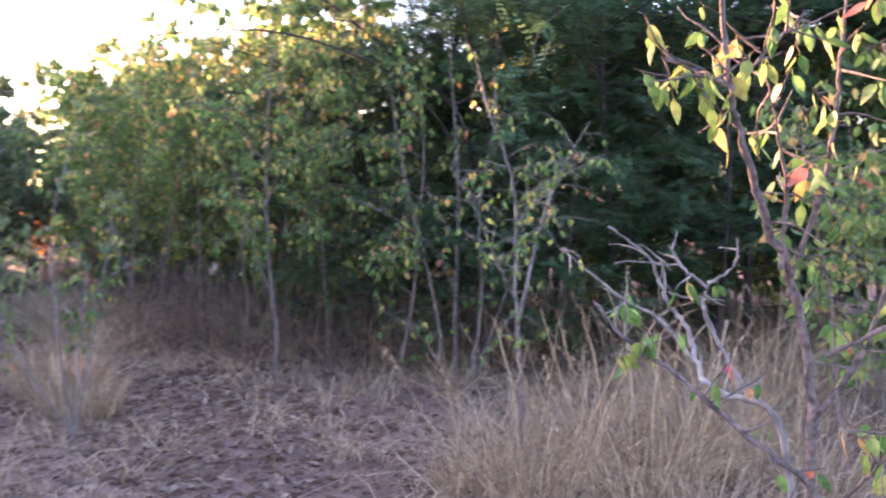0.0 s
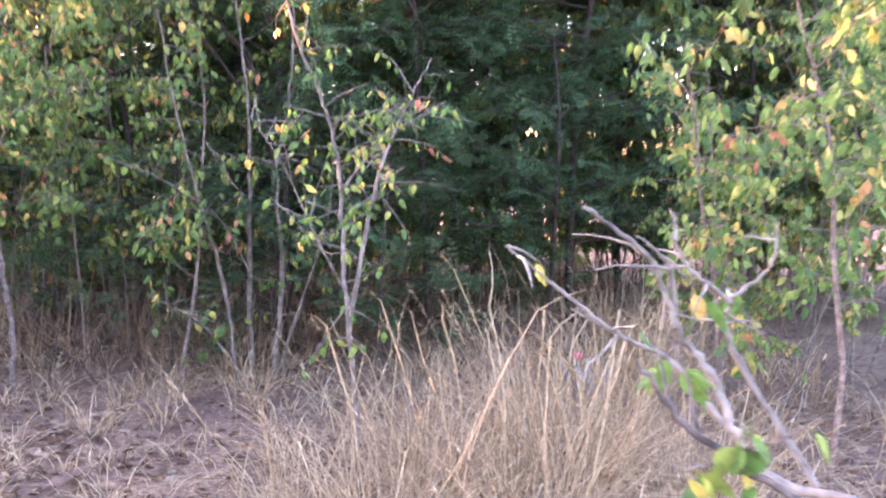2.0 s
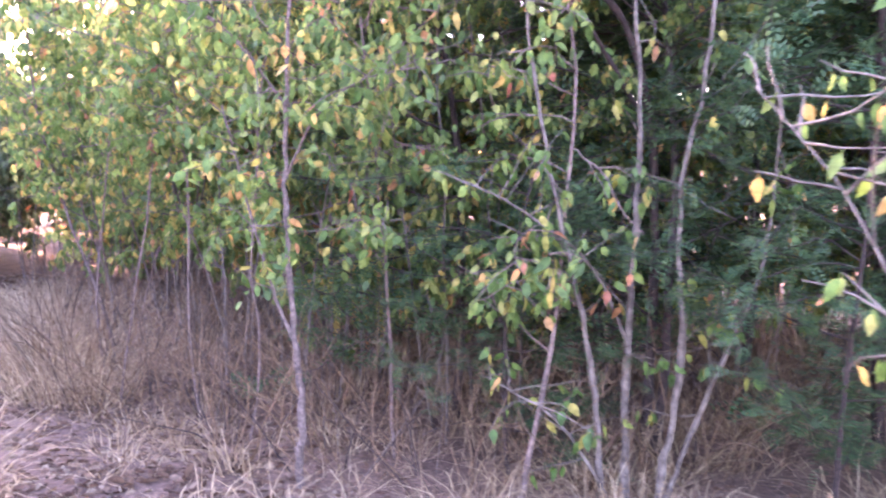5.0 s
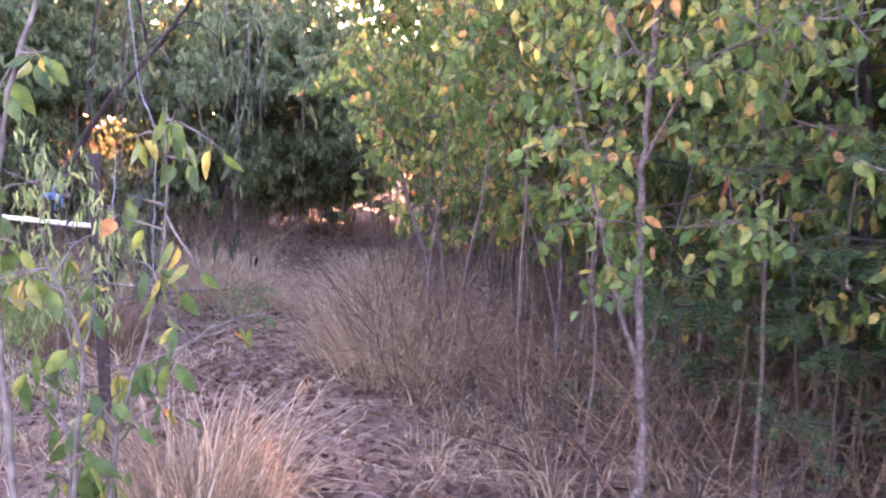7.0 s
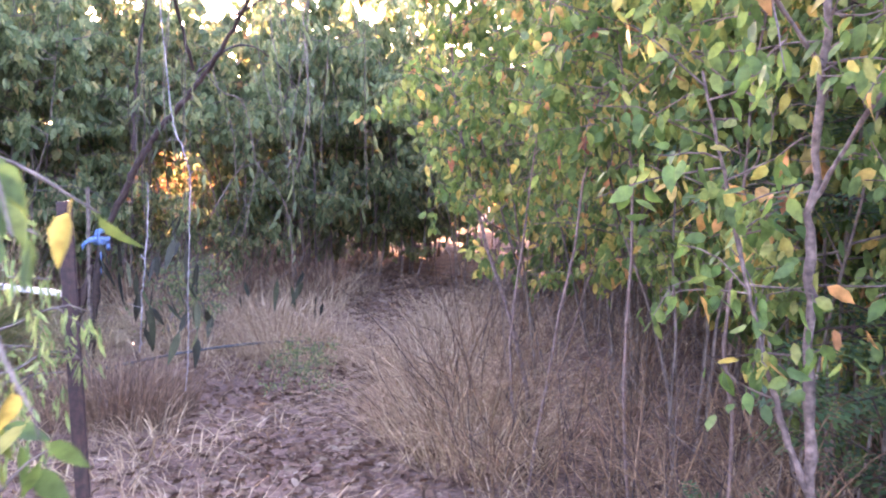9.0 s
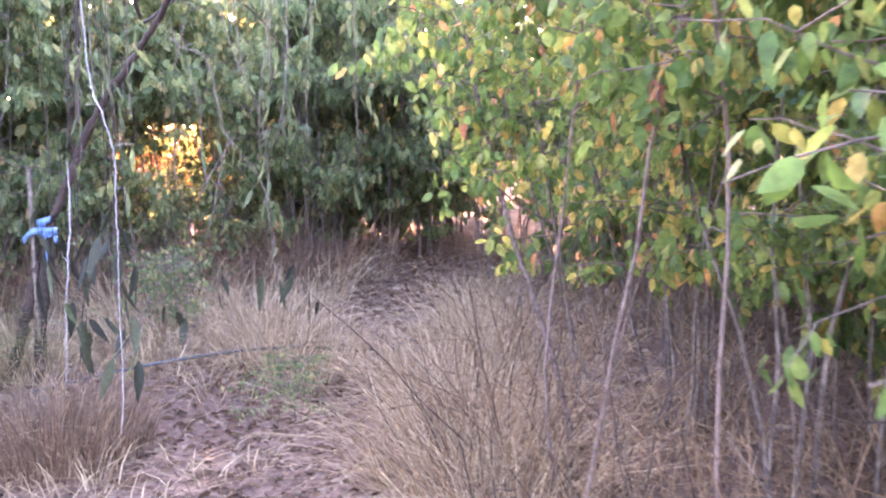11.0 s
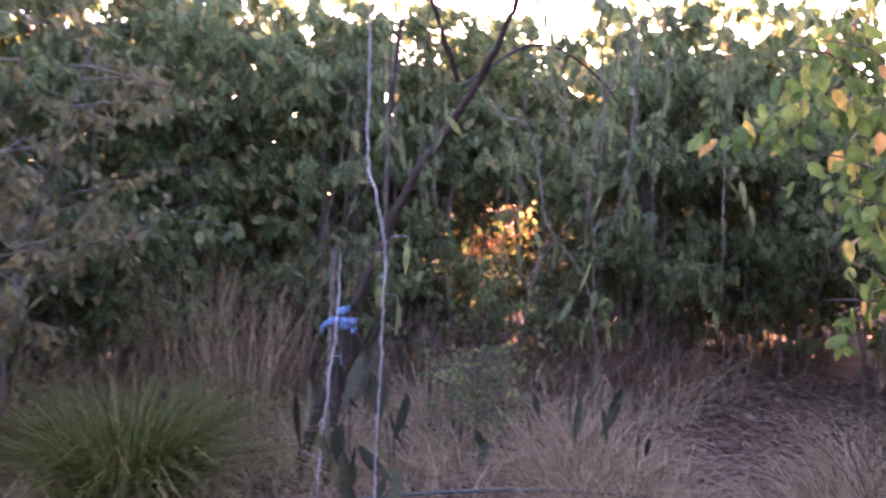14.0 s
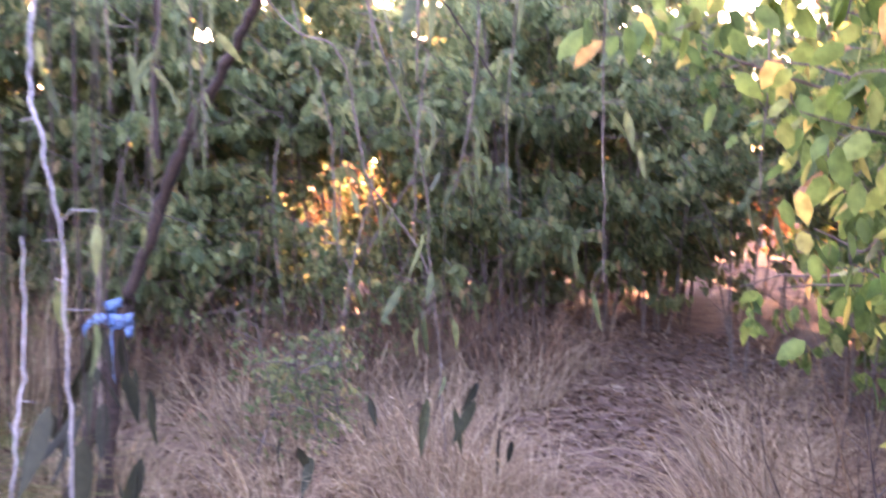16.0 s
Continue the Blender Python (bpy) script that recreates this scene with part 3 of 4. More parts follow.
long_limb, lines = stem_tree("tree_limb", 0.3, 7.55, [([(0.0, 0.0, -0.02), (0.02, 0.0, 1.2), (-0.15, -0.1, 2.1), (-0.65, -0.3, 2.55), (-1.3, -0.55, 3.05), (-1.9, -0.7, 3.3)], 0.026, 0.006), ([(-0.05, -0.03, 1.7), (-0.6, -0.5, 2.35), (-1.3, -1.0, 2.62), (-1.9, -1.2, 2.65), (-2.5, -1.2, 2.6)], 0.012, 0.005)], bark_dark, "long dark limb of a feathery tree arching over the path", "tree limb")


# ---- saplings at the edge of the thicket, with single leaves ----
def sapling(x, y, seed, height, limbs, leaves, label, way=(0, 0), reach=0.7, lean=(0.0, 0.0), low=0.3, bark_mat=None, thick=0.014, size=1.0, size_top=0.004, mass=300):
    """A thin young tree whose limbs favour one way; every leaf a piece of its own."""
    rng = np.random.default_rng(seed)
    root = new("sapling")
    trunk = wander(rng, (0, 0, 0), (lean[0], lean[1], 1), height, 11, 0.085)
    child("trunk", raw_mesh("trunk", *tube_batch([(trunk, taper(11, thick, size_top))], 7), bark_mat or bark_red, True), root)
    tips, fine_lines = [], []
    for s in np.linspace(low, 0.98, limbs):
        b = rng.uniform(0, 2 * np.pi)
        d = np.array([np.cos(b) + way[0], np.sin(b) + way[1], rng.uniform(0.4, 1.4)])
        limb = wander(rng, along(trunk, np.array([s]))[0], d, reach * rng.uniform(0.45, 1.0), 8, 0.2, 0.09)
        child("branch", raw_mesh("branch", *tube_batch([(limb, taper(8, 0.0038, 0.0014))], 5), bark_mat or bark_red, True), root)
        for q in rng.uniform(0.3, 1.0, 3):
            tw = wander(rng, along(limb, np.array([q]))[0], rng.normal(size=3) * [1, 1, 0.5], rng.uniform(0.1, 0.28), 4, 0.2, 0.1)
            fine_lines.append((tw, taper(4, 0.0028, 0.0012)))
            tips += [along(tw, rng.uniform(0.1, 1, 4)), along(limb, rng.uniform(0.4, 1, 2))]
    child("twig_spray", raw_mesh("twig_spray", *tube_batch(fine_lines, 4), bark_mat or bark_red, True), root, "", "stuff")
    places = np.concatenate(tips)
    hang_leaves(root, places[rng.permutation(len(places))[:leaves]], rng, LEAVES, size=size)
    rest = places[rng.integers(len(places), size=mass)] + rng.normal(size=(mass, 3)) * 0.06
    child("crown", raw_mesh("crown", *leaf_batch(rest, rng.normal(size=rest.shape) * [0.5, 0.5, 0.3] + [0, 0, -0.8], rng.uniform(0.045, 0.07, mass), rng), leaf_mass), root, "small leaves between the larger ones", "stuff")
    set_down(root, x, y)
    return tagged(root, label, "sapling", "saplings along the thicket edge", "thing")


EDGE_LABEL = "slender grey-stemmed sapling hung with green and yellow leaves"
forked, lines = stem_tree("sapling", -1.335, 6.83, [([(0, 0, -0.02), (0.01, 0, 0.39), (-0.02, 0, 0.68), (-0.045, -0.005, 1.16), (-0.053, -0.01, 1.45), (-0.04, 0.0, 2.0), (0.0, 0.05, 2.6)], 0.019, 0.006),
                                                    ([(-0.027, 0, 0.69), (-0.09, -0.015, 0.85), (-0.14, -0.025, 1.02), (-0.196, -0.04, 1.23), (-0.3, -0.1, 1.7)], 0.009, 0.004),
                                                    ([(-0.05, -0.01, 1.4), (0.1, -0.1, 1.65), (0.3, -0.15, 1.8), (0.55, -0.2, 1.85)], 0.006, 0.003),
                                                    ([(-0.045, -0.005, 1.7), (-0.25, -0.2, 2.0), (-0.5, -0.3, 2.15)], 0.006, 0.003)], bark_knotty, "mottled brown forked sapling hung with green and yellow leaves", "sapling")
twiggy(forked, lines[1:] + [lines[0][30:]], np.random.default_rng(41), bark_knotty, 16, 0.34, 200, 1.0, mass=420)
sapling(-0.97, 7.35, 42, 2.2, 14, 170, EDGE_LABEL, (0.0, -0.9), 0.8, low=0.46, thick=0.0095, lean=(-0.1, 0.02))
sapling(-0.35, 6.75, 44, 2.4, 16, 220, EDGE_LABEL, (-0.9, -0.8), 0.85)
sapling(-2.15, 7.85, 45, 2.9, 20, 280, EDGE_LABEL, (-0.4, -0.6), 0.6, low=0.54, mass=600, thick=0.0075, lean=(-0.1, 0.05))
sapling(-2.7, 8.0, 46, 2.9, 20, 280, EDGE_LABEL, (-0.2, -0.6), 0.55, low=0.54, mass=600, thick=0.0075, lean=(0.12, 0.02))
sapling(-3.02, 8.64, 47, 2.7, 22, 290, EDGE_LABEL, (0.3, -0.1), 0.34, low=0.48, bark_mat=bark_knotty, thick=0.014, lean=(0.04, 0.0), mass=700)
sapling(-3.25, 9.5, 48, 2.7, 18, 240, EDGE_LABEL, (0.2, -0.3), 0.38, low=0.45, mass=600, thick=0.0075, lean=(0.08, 0.05))
sapling(-3.0, 8.5, 56, 2.9, 18, 240, EDGE_LABEL, (-0.2, -0.3), 0.5, low=0.54, mass=600, thick=0.0075, lean=(-0.12, -0.02))
sapling(-1.75, 7.45, 49, 2.2, 16, 200, EDGE_LABEL, (-0.5, -0.7), 0.7, low=0.54, thick=0.0075, lean=(0.14, -0.05))
sapling(2.05, 4.42, 50, 1.9, 14, 150, EDGE_LABEL, (0.3, -0.5), 0.5, low=0.4)
sapling(2.2, 3.9, 54, 2.2, 15, 180, EDGE_LABEL, (0.2, -0.5), 0.6, low=0.4)


# ---- pale bare sapling amid the tall grass ----
bare, lines = stem_tree("sapling", 0.40, 4.40, [([(0, 0, -0.02), (0.0, 0.02, 0.45), (-0.02, 0.06, 0.8), (-0.01, 0.25, 1.16), (0.0, 0.43, 1.43), (-0.06, 0.51, 1.70), (-0.15, 0.54, 1.93), (-0.2, 0.56, 2.15)], 0.011, 0.004),
                                                ([(0.0, 0.1, 0.8), (0.09, 0.19, 1.18), (0.17, 0.26, 1.42), (0.28, 0.33, 1.64), (0.4, 0.36, 1.85)], 0.010, 0.003),
                                                ([(0.0, 0.1, 0.86), (-0.12, 0.16, 1.1), (-0.24, 0.3, 1.4), (-0.36, 0.45, 1.6)], 0.004, 0.0015),
                                                ([(0.0, 0.3, 1.3), (0.2, 0.42, 1.5), (0.46, 0.5, 1.66)], 0.006, 0.002)], bark_grey, "pale grey nearly bare sapling with few yellowing leaves among grass", "sapling")
twiggy(bare, lines, np.random.default_rng(52), bark_grey, 26, 0.3, 300, 0.68)

cluster, lines = stem_tree("shrubby_tree", 0.1, 6.75, [([(-0.1, 0.0, -0.02), (-0.16, 0.0, 0.6), (-0.3, -0.1, 1.2), (-0.42, -0.15, 1.75), (-0.5, -0.2, 2.3)], 0.014, 0.004), ([(0.0, 0.05, -0.02), (0.0, 0.1, 0.8), (0.02, 0.05, 1.6), (-0.05, 0.1, 2.6)], 0.02, 0.006),
                                                    ([(0.12, 0, -0.02), (0.2, -0.05, 0.7), (0.18, 0.0, 1.3), (0.3, 0.05, 2.0), (0.32, 0.1, 2.7)], 0.017, 0.005), ([(0.15, 0, 0.0), (0.32, 0.0, 0.5), (0.5, -0.1, 1.1), (0.55, -0.1, 1.9)], 0.013, 0.004),
                                                    ([(0.0, 0.08, 0.7), (-0.18, 0.0, 1.05), (-0.5, -0.15, 1.3), (-0.75, -0.25, 1.42)], 0.008, 0.003), ([(-0.05, 0.0, 0.0), (-0.3, -0.1, 0.4), (-0.62, -0.2, 0.62)], 0.008, 0.003)], bark_grey, "many-stemmed small tree with mottled grey stems and few yellow leaves", "tree")
twiggy(cluster, lines, np.random.default_rng(58), bark_grey, 13, 0.34, 280, 0.95)

# ---- young tree close to the start of the walk ----
near, lines = stem_tree("young_tree", 0.85, 1.98, [([(0, 0, -0.02), (0.0, -0.01, 0.86), (-0.01, 0.0, 1.07), (-0.07, -0.04, 1.28), (-0.14, -0.08, 1.40), (-0.20, -0.12, 1.54), (-0.25, -0.16, 1.68), (-0.28, -0.17, 1.86), (-0.32, -0.2, 2.3)], 0.013, 0.005),
                                                   ([(-0.07, -0.04, 1.28), (-0.03, -0.08, 1.45), (0.01, -0.07, 1.63), (0.02, -0.06, 1.78), (0.06, -0.05, 2.1)], 0.007, 0.003),
                                                   ([(-0.25, -0.16, 1.69), (-0.32, -0.16, 1.72), (-0.40, -0.17, 1.75)], 0.006, 0.003),
                                                   ([(-0.25, -0.16, 1.67), (-0.18, -0.15, 1.76), (-0.10, -0.15, 1.84)], 0.005, 0.002),
                                                   ([(0.0, -0.01, 0.95), (0.08, -0.06, 1.1), (0.13, -0.1, 1.3), (0.2, -0.1, 1.5)], 0.008, 0.003),
                                                   ([(0.0, 0.0, 0.3), (0.0, -0.1, 0.7), (-0.05, -0.12, 0.83), (-0.16, -0.07, 0.92), (-0.33, -0.01, 1.065), (-0.44, 0.02, 1.146), (-0.5, 0.03, 1.22)], 0.010, 0.003),
                                                   ([(-0.1, -0.06, 1.3), (-0.1, -0.08, 1.48), (-0.13, -0.1, 1.6), (-0.17, -0.12, 1.74)], 0.006, 0.002),
                                                   ([(0.02, -0.03, 1.1), (0.14, -0.12, 1.2), (0.3, -0.15, 1.32), (0.42, -0.16, 1.36)], 0.006, 0.002),
                                                   ([(0.0, -0.01, 0.7), (0.06, -0.2, 0.9), (0.04, -0.32, 1.05)], 0.006, 0.002)], bark_knotty, "young tree with knotty brown bark and sparse yellowing leaves", "tree")
twiggy(near, lines, np.random.default_rng(53), bark_knotty, 12, 0.16, 265, 0.76)
dead, lines = stem_tree("dead_branch", 0.86, 2.06, [([(0.0, 0.0, 0.0), (-0.02, 0.04, 0.85), (-0.14, 0.2, 0.95), (-0.18, 0.25, 1.02), (-0.19, 0.3, 1.10), (-0.24, 0.32, 1.17), (-0.29, 0.33, 1.29), (-0.40, 0.36, 1.38)], 0.011, 0.003),
                                      ([(-0.19, 0.26, 1.03), (-0.27, 0.29, 1.13), (-0.36, 0.31, 1.18), (-0.46, 0.34, 1.26), (-0.53, 0.36, 1.32)], 0.006, 0.0015),
                                      ([(-0.05, 0.21, 0.93), (-0.13, 0.33, 1.13), (-0.12, 0.36, 1.21), (-0.05, 0.35, 1.27), (-0.04, 0.35, 1.35)], 0.007, 0.0015),
                                      ([(-0.12, 0.36, 1.21), (-0.19, 0.38, 1.27), (-0.22, 0.39, 1.33)], 0.005, 0.002),
                                      ([(-0.25, 0.32, 1.18), (-0.25, 0.33, 1.26), (-0.27, 0.33, 1.3)], 0.005, 0.003)], bark_dead, "weathered grey dead branch with forked bare prongs", "branch")
twiggy(dead, lines, np.random.default_rng(59), bark_dead, 5, 0.14, 9, 0.9)

# ---- bush by the path, with the steel picket and rail ----
bush, lines = stem_tree("path_bush", -2.2, 5.05, [([(0, 0, -0.02), (0.1, 0.05, 0.45), (0.15, 0.06, 0.82), (0.22, 0.14, 0.97), (0.29, 0.2, 1.05)], 0.009, 0.003), ([(0.0, 0, 0.0), (0.06, 0.0, 0.5), (0.1, 0.0, 0.85), (0.11, 0.0, 1.02), (0.07, -0.05, 1.2)], 0.007, 0.003),
                                                  ([(0.15, 0.06, 0.82), (0.2, 0.12, 1.12), (0.22, 0.13, 1.34), (0.21, 0.13, 1.5)], 0.004, 0.002), ([(0, 0, 0.05), (-0.05, -0.05, 0.8), (-0.04, -0.07, 1.3), (0.03, -0.06, 1.6), (0.1, 0.0, 1.9)], 0.008, 0.003),
                                                  ([(0, 0, 0.05), (-0.25, -0.15, 0.6), (-0.4, -0.2, 1.2), (-0.35, -0.2, 1.8)], 0.007, 0.003), ([(0.06, 0.0, 0.5), (0.0, 0.06, 0.72), (-0.1, 0.1, 0.9)], 0.005, 0.002)], bark_grey, "leggy bush with green and yellow leaves beside the path", "bush")
twiggy(bush, lines, np.random.default_rng(55), bark_grey, 14, 0.16, 240, 0.9, meshes=BUSH_LEAVES)


def star_picket(x, y, height):
    """A Y-shaped steel fence post, with holes left as small bolts of shade along its flange."""
    bm = bmesh.new()
    outline = []
    for k in range(3):
        a = radians(90 + 120 * k)
        d, s = Vector((math.cos(a), math.sin(a), 0)), Vector((-math.sin(a), math.cos(a), 0))
        outline += [d * 0.027 - s * 0.003, d * 0.027 + s * 0.003, Vector((math.cos(a + radians(60)), math.sin(a + radians(60)), 0)) * 0.004]
    low = [bm.verts.new(p + Vector((0, 0, -0.3))) for p in outline]
    top = [bm.verts.new(p + Vector((0, 0, height))) for p in outline]
    for i in range(9):
        j = (i + 1) % 9
        bm.faces.new((low[i], low[j], top[j], top[i]))
    bm.faces.new(top)
    me = bpy.data.meshes.new("steel_picket")
    bm.to_mesh(me)
    bm.free()
    me.materials.append(steel_mat)
    ob = new("steel_picket", me)
    ob.matrix_basis = pose(x, y, float(ground_z(x, y)), 2, -1, 25)
    return tagged(ob, "rusty dark steel star picket standing in dry grass", "fence post", kind="thing")


star_picket(-3.245, 6.185, 1.36)


def beam(length, width, thick, bevel=0.004):
    bm = bmesh.new()
    bmesh.ops.create_cube(bm, size=1.0, matrix=Matrix.Translation((-length / 2, 0, 0)) @ Matrix.Diagonal((length, thick, width, 1)))
    bmesh.ops.bevel(bm, geom=bm.edges[:], offset=bevel, segments=2, affect="EDGES")
    return bm


def bm_part(name, bm, mat, parent, label=""):
    me = bpy.data.meshes.new(name)
    bm.to_mesh(me)
    bm.free()
    me.materials.append(mat)
    return child(name, me, parent, label)


rail = new("fence_rail")
rail.matrix_basis = pose(-3.275, 6.18, 1.115, 0, 2, 16)
bm_part("rail", beam(0.5, 0.013, 0.03, 0.003), rail_mat, rail, "white painted rail")
bm_part("bracket", beam(0.05, 0.05, 0.006, 0.002), steel_mat, rail, "rusty bracket").location = (0.03, -0.02, 0)
tagged(rail, "thin white painted rail fixed to a rusty picket", "fence rail", kind="thing")

# ---- weeping tree tied to its stake ----
weeper, lines = stem_tree("weeping_tree", -6.29, 8.33, [([(0, 0, -0.03), (0.03, 0.04, 0.45), (0.11, 0.07, 0.9), (0.30, 0.12, 1.25), (0.54, 0.12, 1.55), (0.86, 0.12, 1.8), (1.12, 0.1, 2.0), (1.5, 0.0, 2.28), (2.0, -0.3, 2.42), (2.5, -0.55, 2.36)], 0.033, 0.006),
                                                        ([(0.46, 0.06, 1.5), (0.5, 0.05, 1.9), (0.62, 0.02, 2.3), (0.85, -0.05, 2.7)], 0.012, 0.006),
                                                        ([(1.06, 0.04, 2.0), (1.3, -0.3, 2.35), (1.6, -0.6, 2.55), (1.95, -0.8, 2.6), (2.2, -0.85, 2.5)], 0.011, 0.005),
                                                        ([(-0.14, -0.1, -0.02), (-0.06, -0.02, 0.35), (0.04, 0.03, 0.75)], 0.034, 0.022),
                                                        ([(1.5, -0.05, 2.28), (1.75, 0.15, 2.45), (2.1, 0.4, 2.5), (2.4, 0.6, 2.4)], 0.008, 0.004),
                                                        ([(1.06, 0.06, 1.98), (1.05, 0.45, 2.2), (1.02, 0.85, 2.1), (1.05, 1.15, 1.8)], 0.007, 0.003)], bark_dark, "weeping young tree with dark bent trunk and pale hanging twigs", "tree")
hrng = np.random.default_rng(61)


def hanging_twig(bends, thick, count, meshes, mat, low=0.2, spurs=6, tilt=14):
    """A crooked twig through a few bends, with short spurs and hanging leaves."""
    line = spline(bends, 6 * len(bends))
    n = len(line)
    line[1:] += np.cumsum(hrng.normal(size=(n - 1, 3)) * [0.0025, 0.0025, 0.0], axis=0)
    wide = thick * (0.55 + 0.6 * np.sin(np.pi * np.linspace(0.12, 0.9, n))) * hrng.uniform(0.85, 1.2, n)
    tubes, ends = [(line, wide)], []
    for p in along(line, hrng.uniform(low, 1.0, max(count, spurs))):
        w = wander(hrng, p, hrng.normal(size=3) * [1, 1, 0.3], hrng.uniform(0.02, 0.09), 3, 0.25)
        tubes.append((w, taper(3, thick * 0.5, 0.0008)))
        ends.append(w[-1])
    child("hanging_twig", raw_mesh("hanging_twig", *tube_batch(tubes, 5), mat, True), weeper, "thin hanging twig")
    hang_leaves(weeper, ends[:count], hrng, meshes, tilt)


hanging_twig([(1.6, -0.66, 2.45), (1.74, -0.73, 1.86), (1.82, -0.77, 1.69), (1.87, -0.79, 1.59), (1.93, -0.8, 1.48), (1.955, -0.8, 1.38), (1.955, -0.795, 1.24), (1.94, -0.788, 1.1), (1.935, -0.789, 0.88), (1.933, -0.79, 0.5), (1.93, -0.79, 0.3)], 0.0025, 5, SICKLES, bark_white, 0.1, 9)
hanging_twig([(1.5, -0.55, 2.35), (1.54, -0.68, 1.75), (1.57, -0.73, 1.33)], 0.0012, 4, SICKLES, bark_dark)
hanging_twig([(1.57, -0.73, 1.34), (1.568, -0.732, 1.13), (1.567, -0.735, 0.97), (1.565, -0.737, 0.8), (1.565, -0.738, 0.645), (1.56, -0.74, 0.45)], 0.0026, 2, SICKLES, bark_white, 0.3, 8)
hanging_twig([(1.11, 0.098, 1.977), (1.168, 0.18, 1.872), (1.228, 0.256, 1.841), (1.257, 0.29, 1.767), (1.279, 0.318, 1.627), (1.298, 0.341, 1.486), (1.31, 0.355, 1.44), (1.363, 0.414, 1.324), (1.417, 0.473, 1.184), (1.443, 0.5, 0.987), (1.46, 0.52, 0.6)], 0.0034, 11, SICKLES, bark_grey)
hanging_twig([(1.307, 0.351, 1.454), (1.28, 0.32, 1.289), (1.255, 0.29, 1.09), (1.224, 0.25, 0.91)], 0.0026, 4, SICKLES, bark_grey)
hanging_twig([(0.96, 0.29, 2.034), (0.985, 0.317, 1.875), (1.014, 0.356, 1.749), (1.035, 0.382, 1.6), (1.038, 0.387, 1.32), (1.05, 0.4, 1.155)], 0.003, 9, SICKLES, bark_grey)
hanging_twig([(1.423, 0.664, 2.3), (1.43, 0.67, 1.825), (1.404, 0.645, 1.558), (1.37, 0.61, 1.39)], 0.0034, 12, SICKLES, bark_grey, 0.05)
for (hx, hy), top_z, low_z, count in [((0.62, 0.02), 2.3, 1.3, 12), ((0.9, 0.0), 2.6, 1.5, 12), ((1.2, -0.15), 2.25, 1.5, 10), ((1.5, -0.5), 2.5, 1.6, 6), ((1.6, 0.0), 2.3, 1.1, 12), ((2.0, -0.3), 2.42, 1.7, 6), ((2.4, -0.5), 2.38, 1.6, 6), ((2.1, 0.4), 2.5, 1.2, 14), ((1.85, 0.22), 2.48, 1.3, 12), ((2.4, 0.6), 2.4, 1.4, 10), ((1.55, 0.75), 2.4, 1.35, 14)]:
    sway = hrng.normal(size=2) * 0.07
    hanging_twig([(hx, hy, top_z), (hx + sway[0] * 0.3, hy + sway[1] * 0.3, 0.65 * top_z + 0.35 * low_z), (hx + sway[0], hy + sway[1] * 0.8, 0.3 * top_z + 0.7 * low_z), (hx + sway[0] * 0.9, hy + sway[1], low_z)], 0.0022, count, SICKLES, bark_grey)
for hx, hy, top_z, low_z, count in [(0.93, 0.98, 1.75, 0.5, 2), (1.0, 1.08, 1.9, 0.47, 2), (1.07, 1.16, 1.8, 0.4, 2), (0.72, 0.79, 1.9, 0.36, 2), (0.55, 0.55, 1.8, 0.28, 3), (1.42, -0.72, 1.9, 0.72, 2), (1.47, -0.63, 1.8, 0.66, 2), (0.3, -0.12, 1.3, 0.62, 5), (0.52, -0.1, 1.5, 0.7, 5)]:
    hanging_twig([(hx, hy, top_z), (hx + 0.02, hy - 0.01, 0.5 * (top_z + low_z)), (hx, hy, low_z)], 0.0016, count, PODS, bark_dark, 0.86 if count < 4 else 0.35, 1, 16)
for hx, hy, low_z in [(1.72, -0.62, 0.55), (1.4, -0.6, 0.5), (1.8, -0.7, 0.4), (1.25, -0.5, 0.45), (1.62, -0.6, 0.75)]:
    hanging_twig([(hx, hy, 2.0), (hx + 0.03, hy - 0.02, 1.3), (hx - 0.01, hy, low_z)], 0.0014, 6, PODS, bark_dark, 0.6, 6, 15)
stake_line = np.array([(0, 0, -0.2), (0.005, 0.0, 0.5), (0.0, 0.01, 1.25)])
stake = new("timber_stake", raw_mesh("timber_stake", *tube_batch([(spline(stake_line, 8), taper(8, 0.014, 0.013))], 8), bark_grey))
stake.location = (-6.27, 8.34, 0.05)
tagged(stake, "grey weathered round timber stake beside the leaning trunk", "stake", kind="thing")


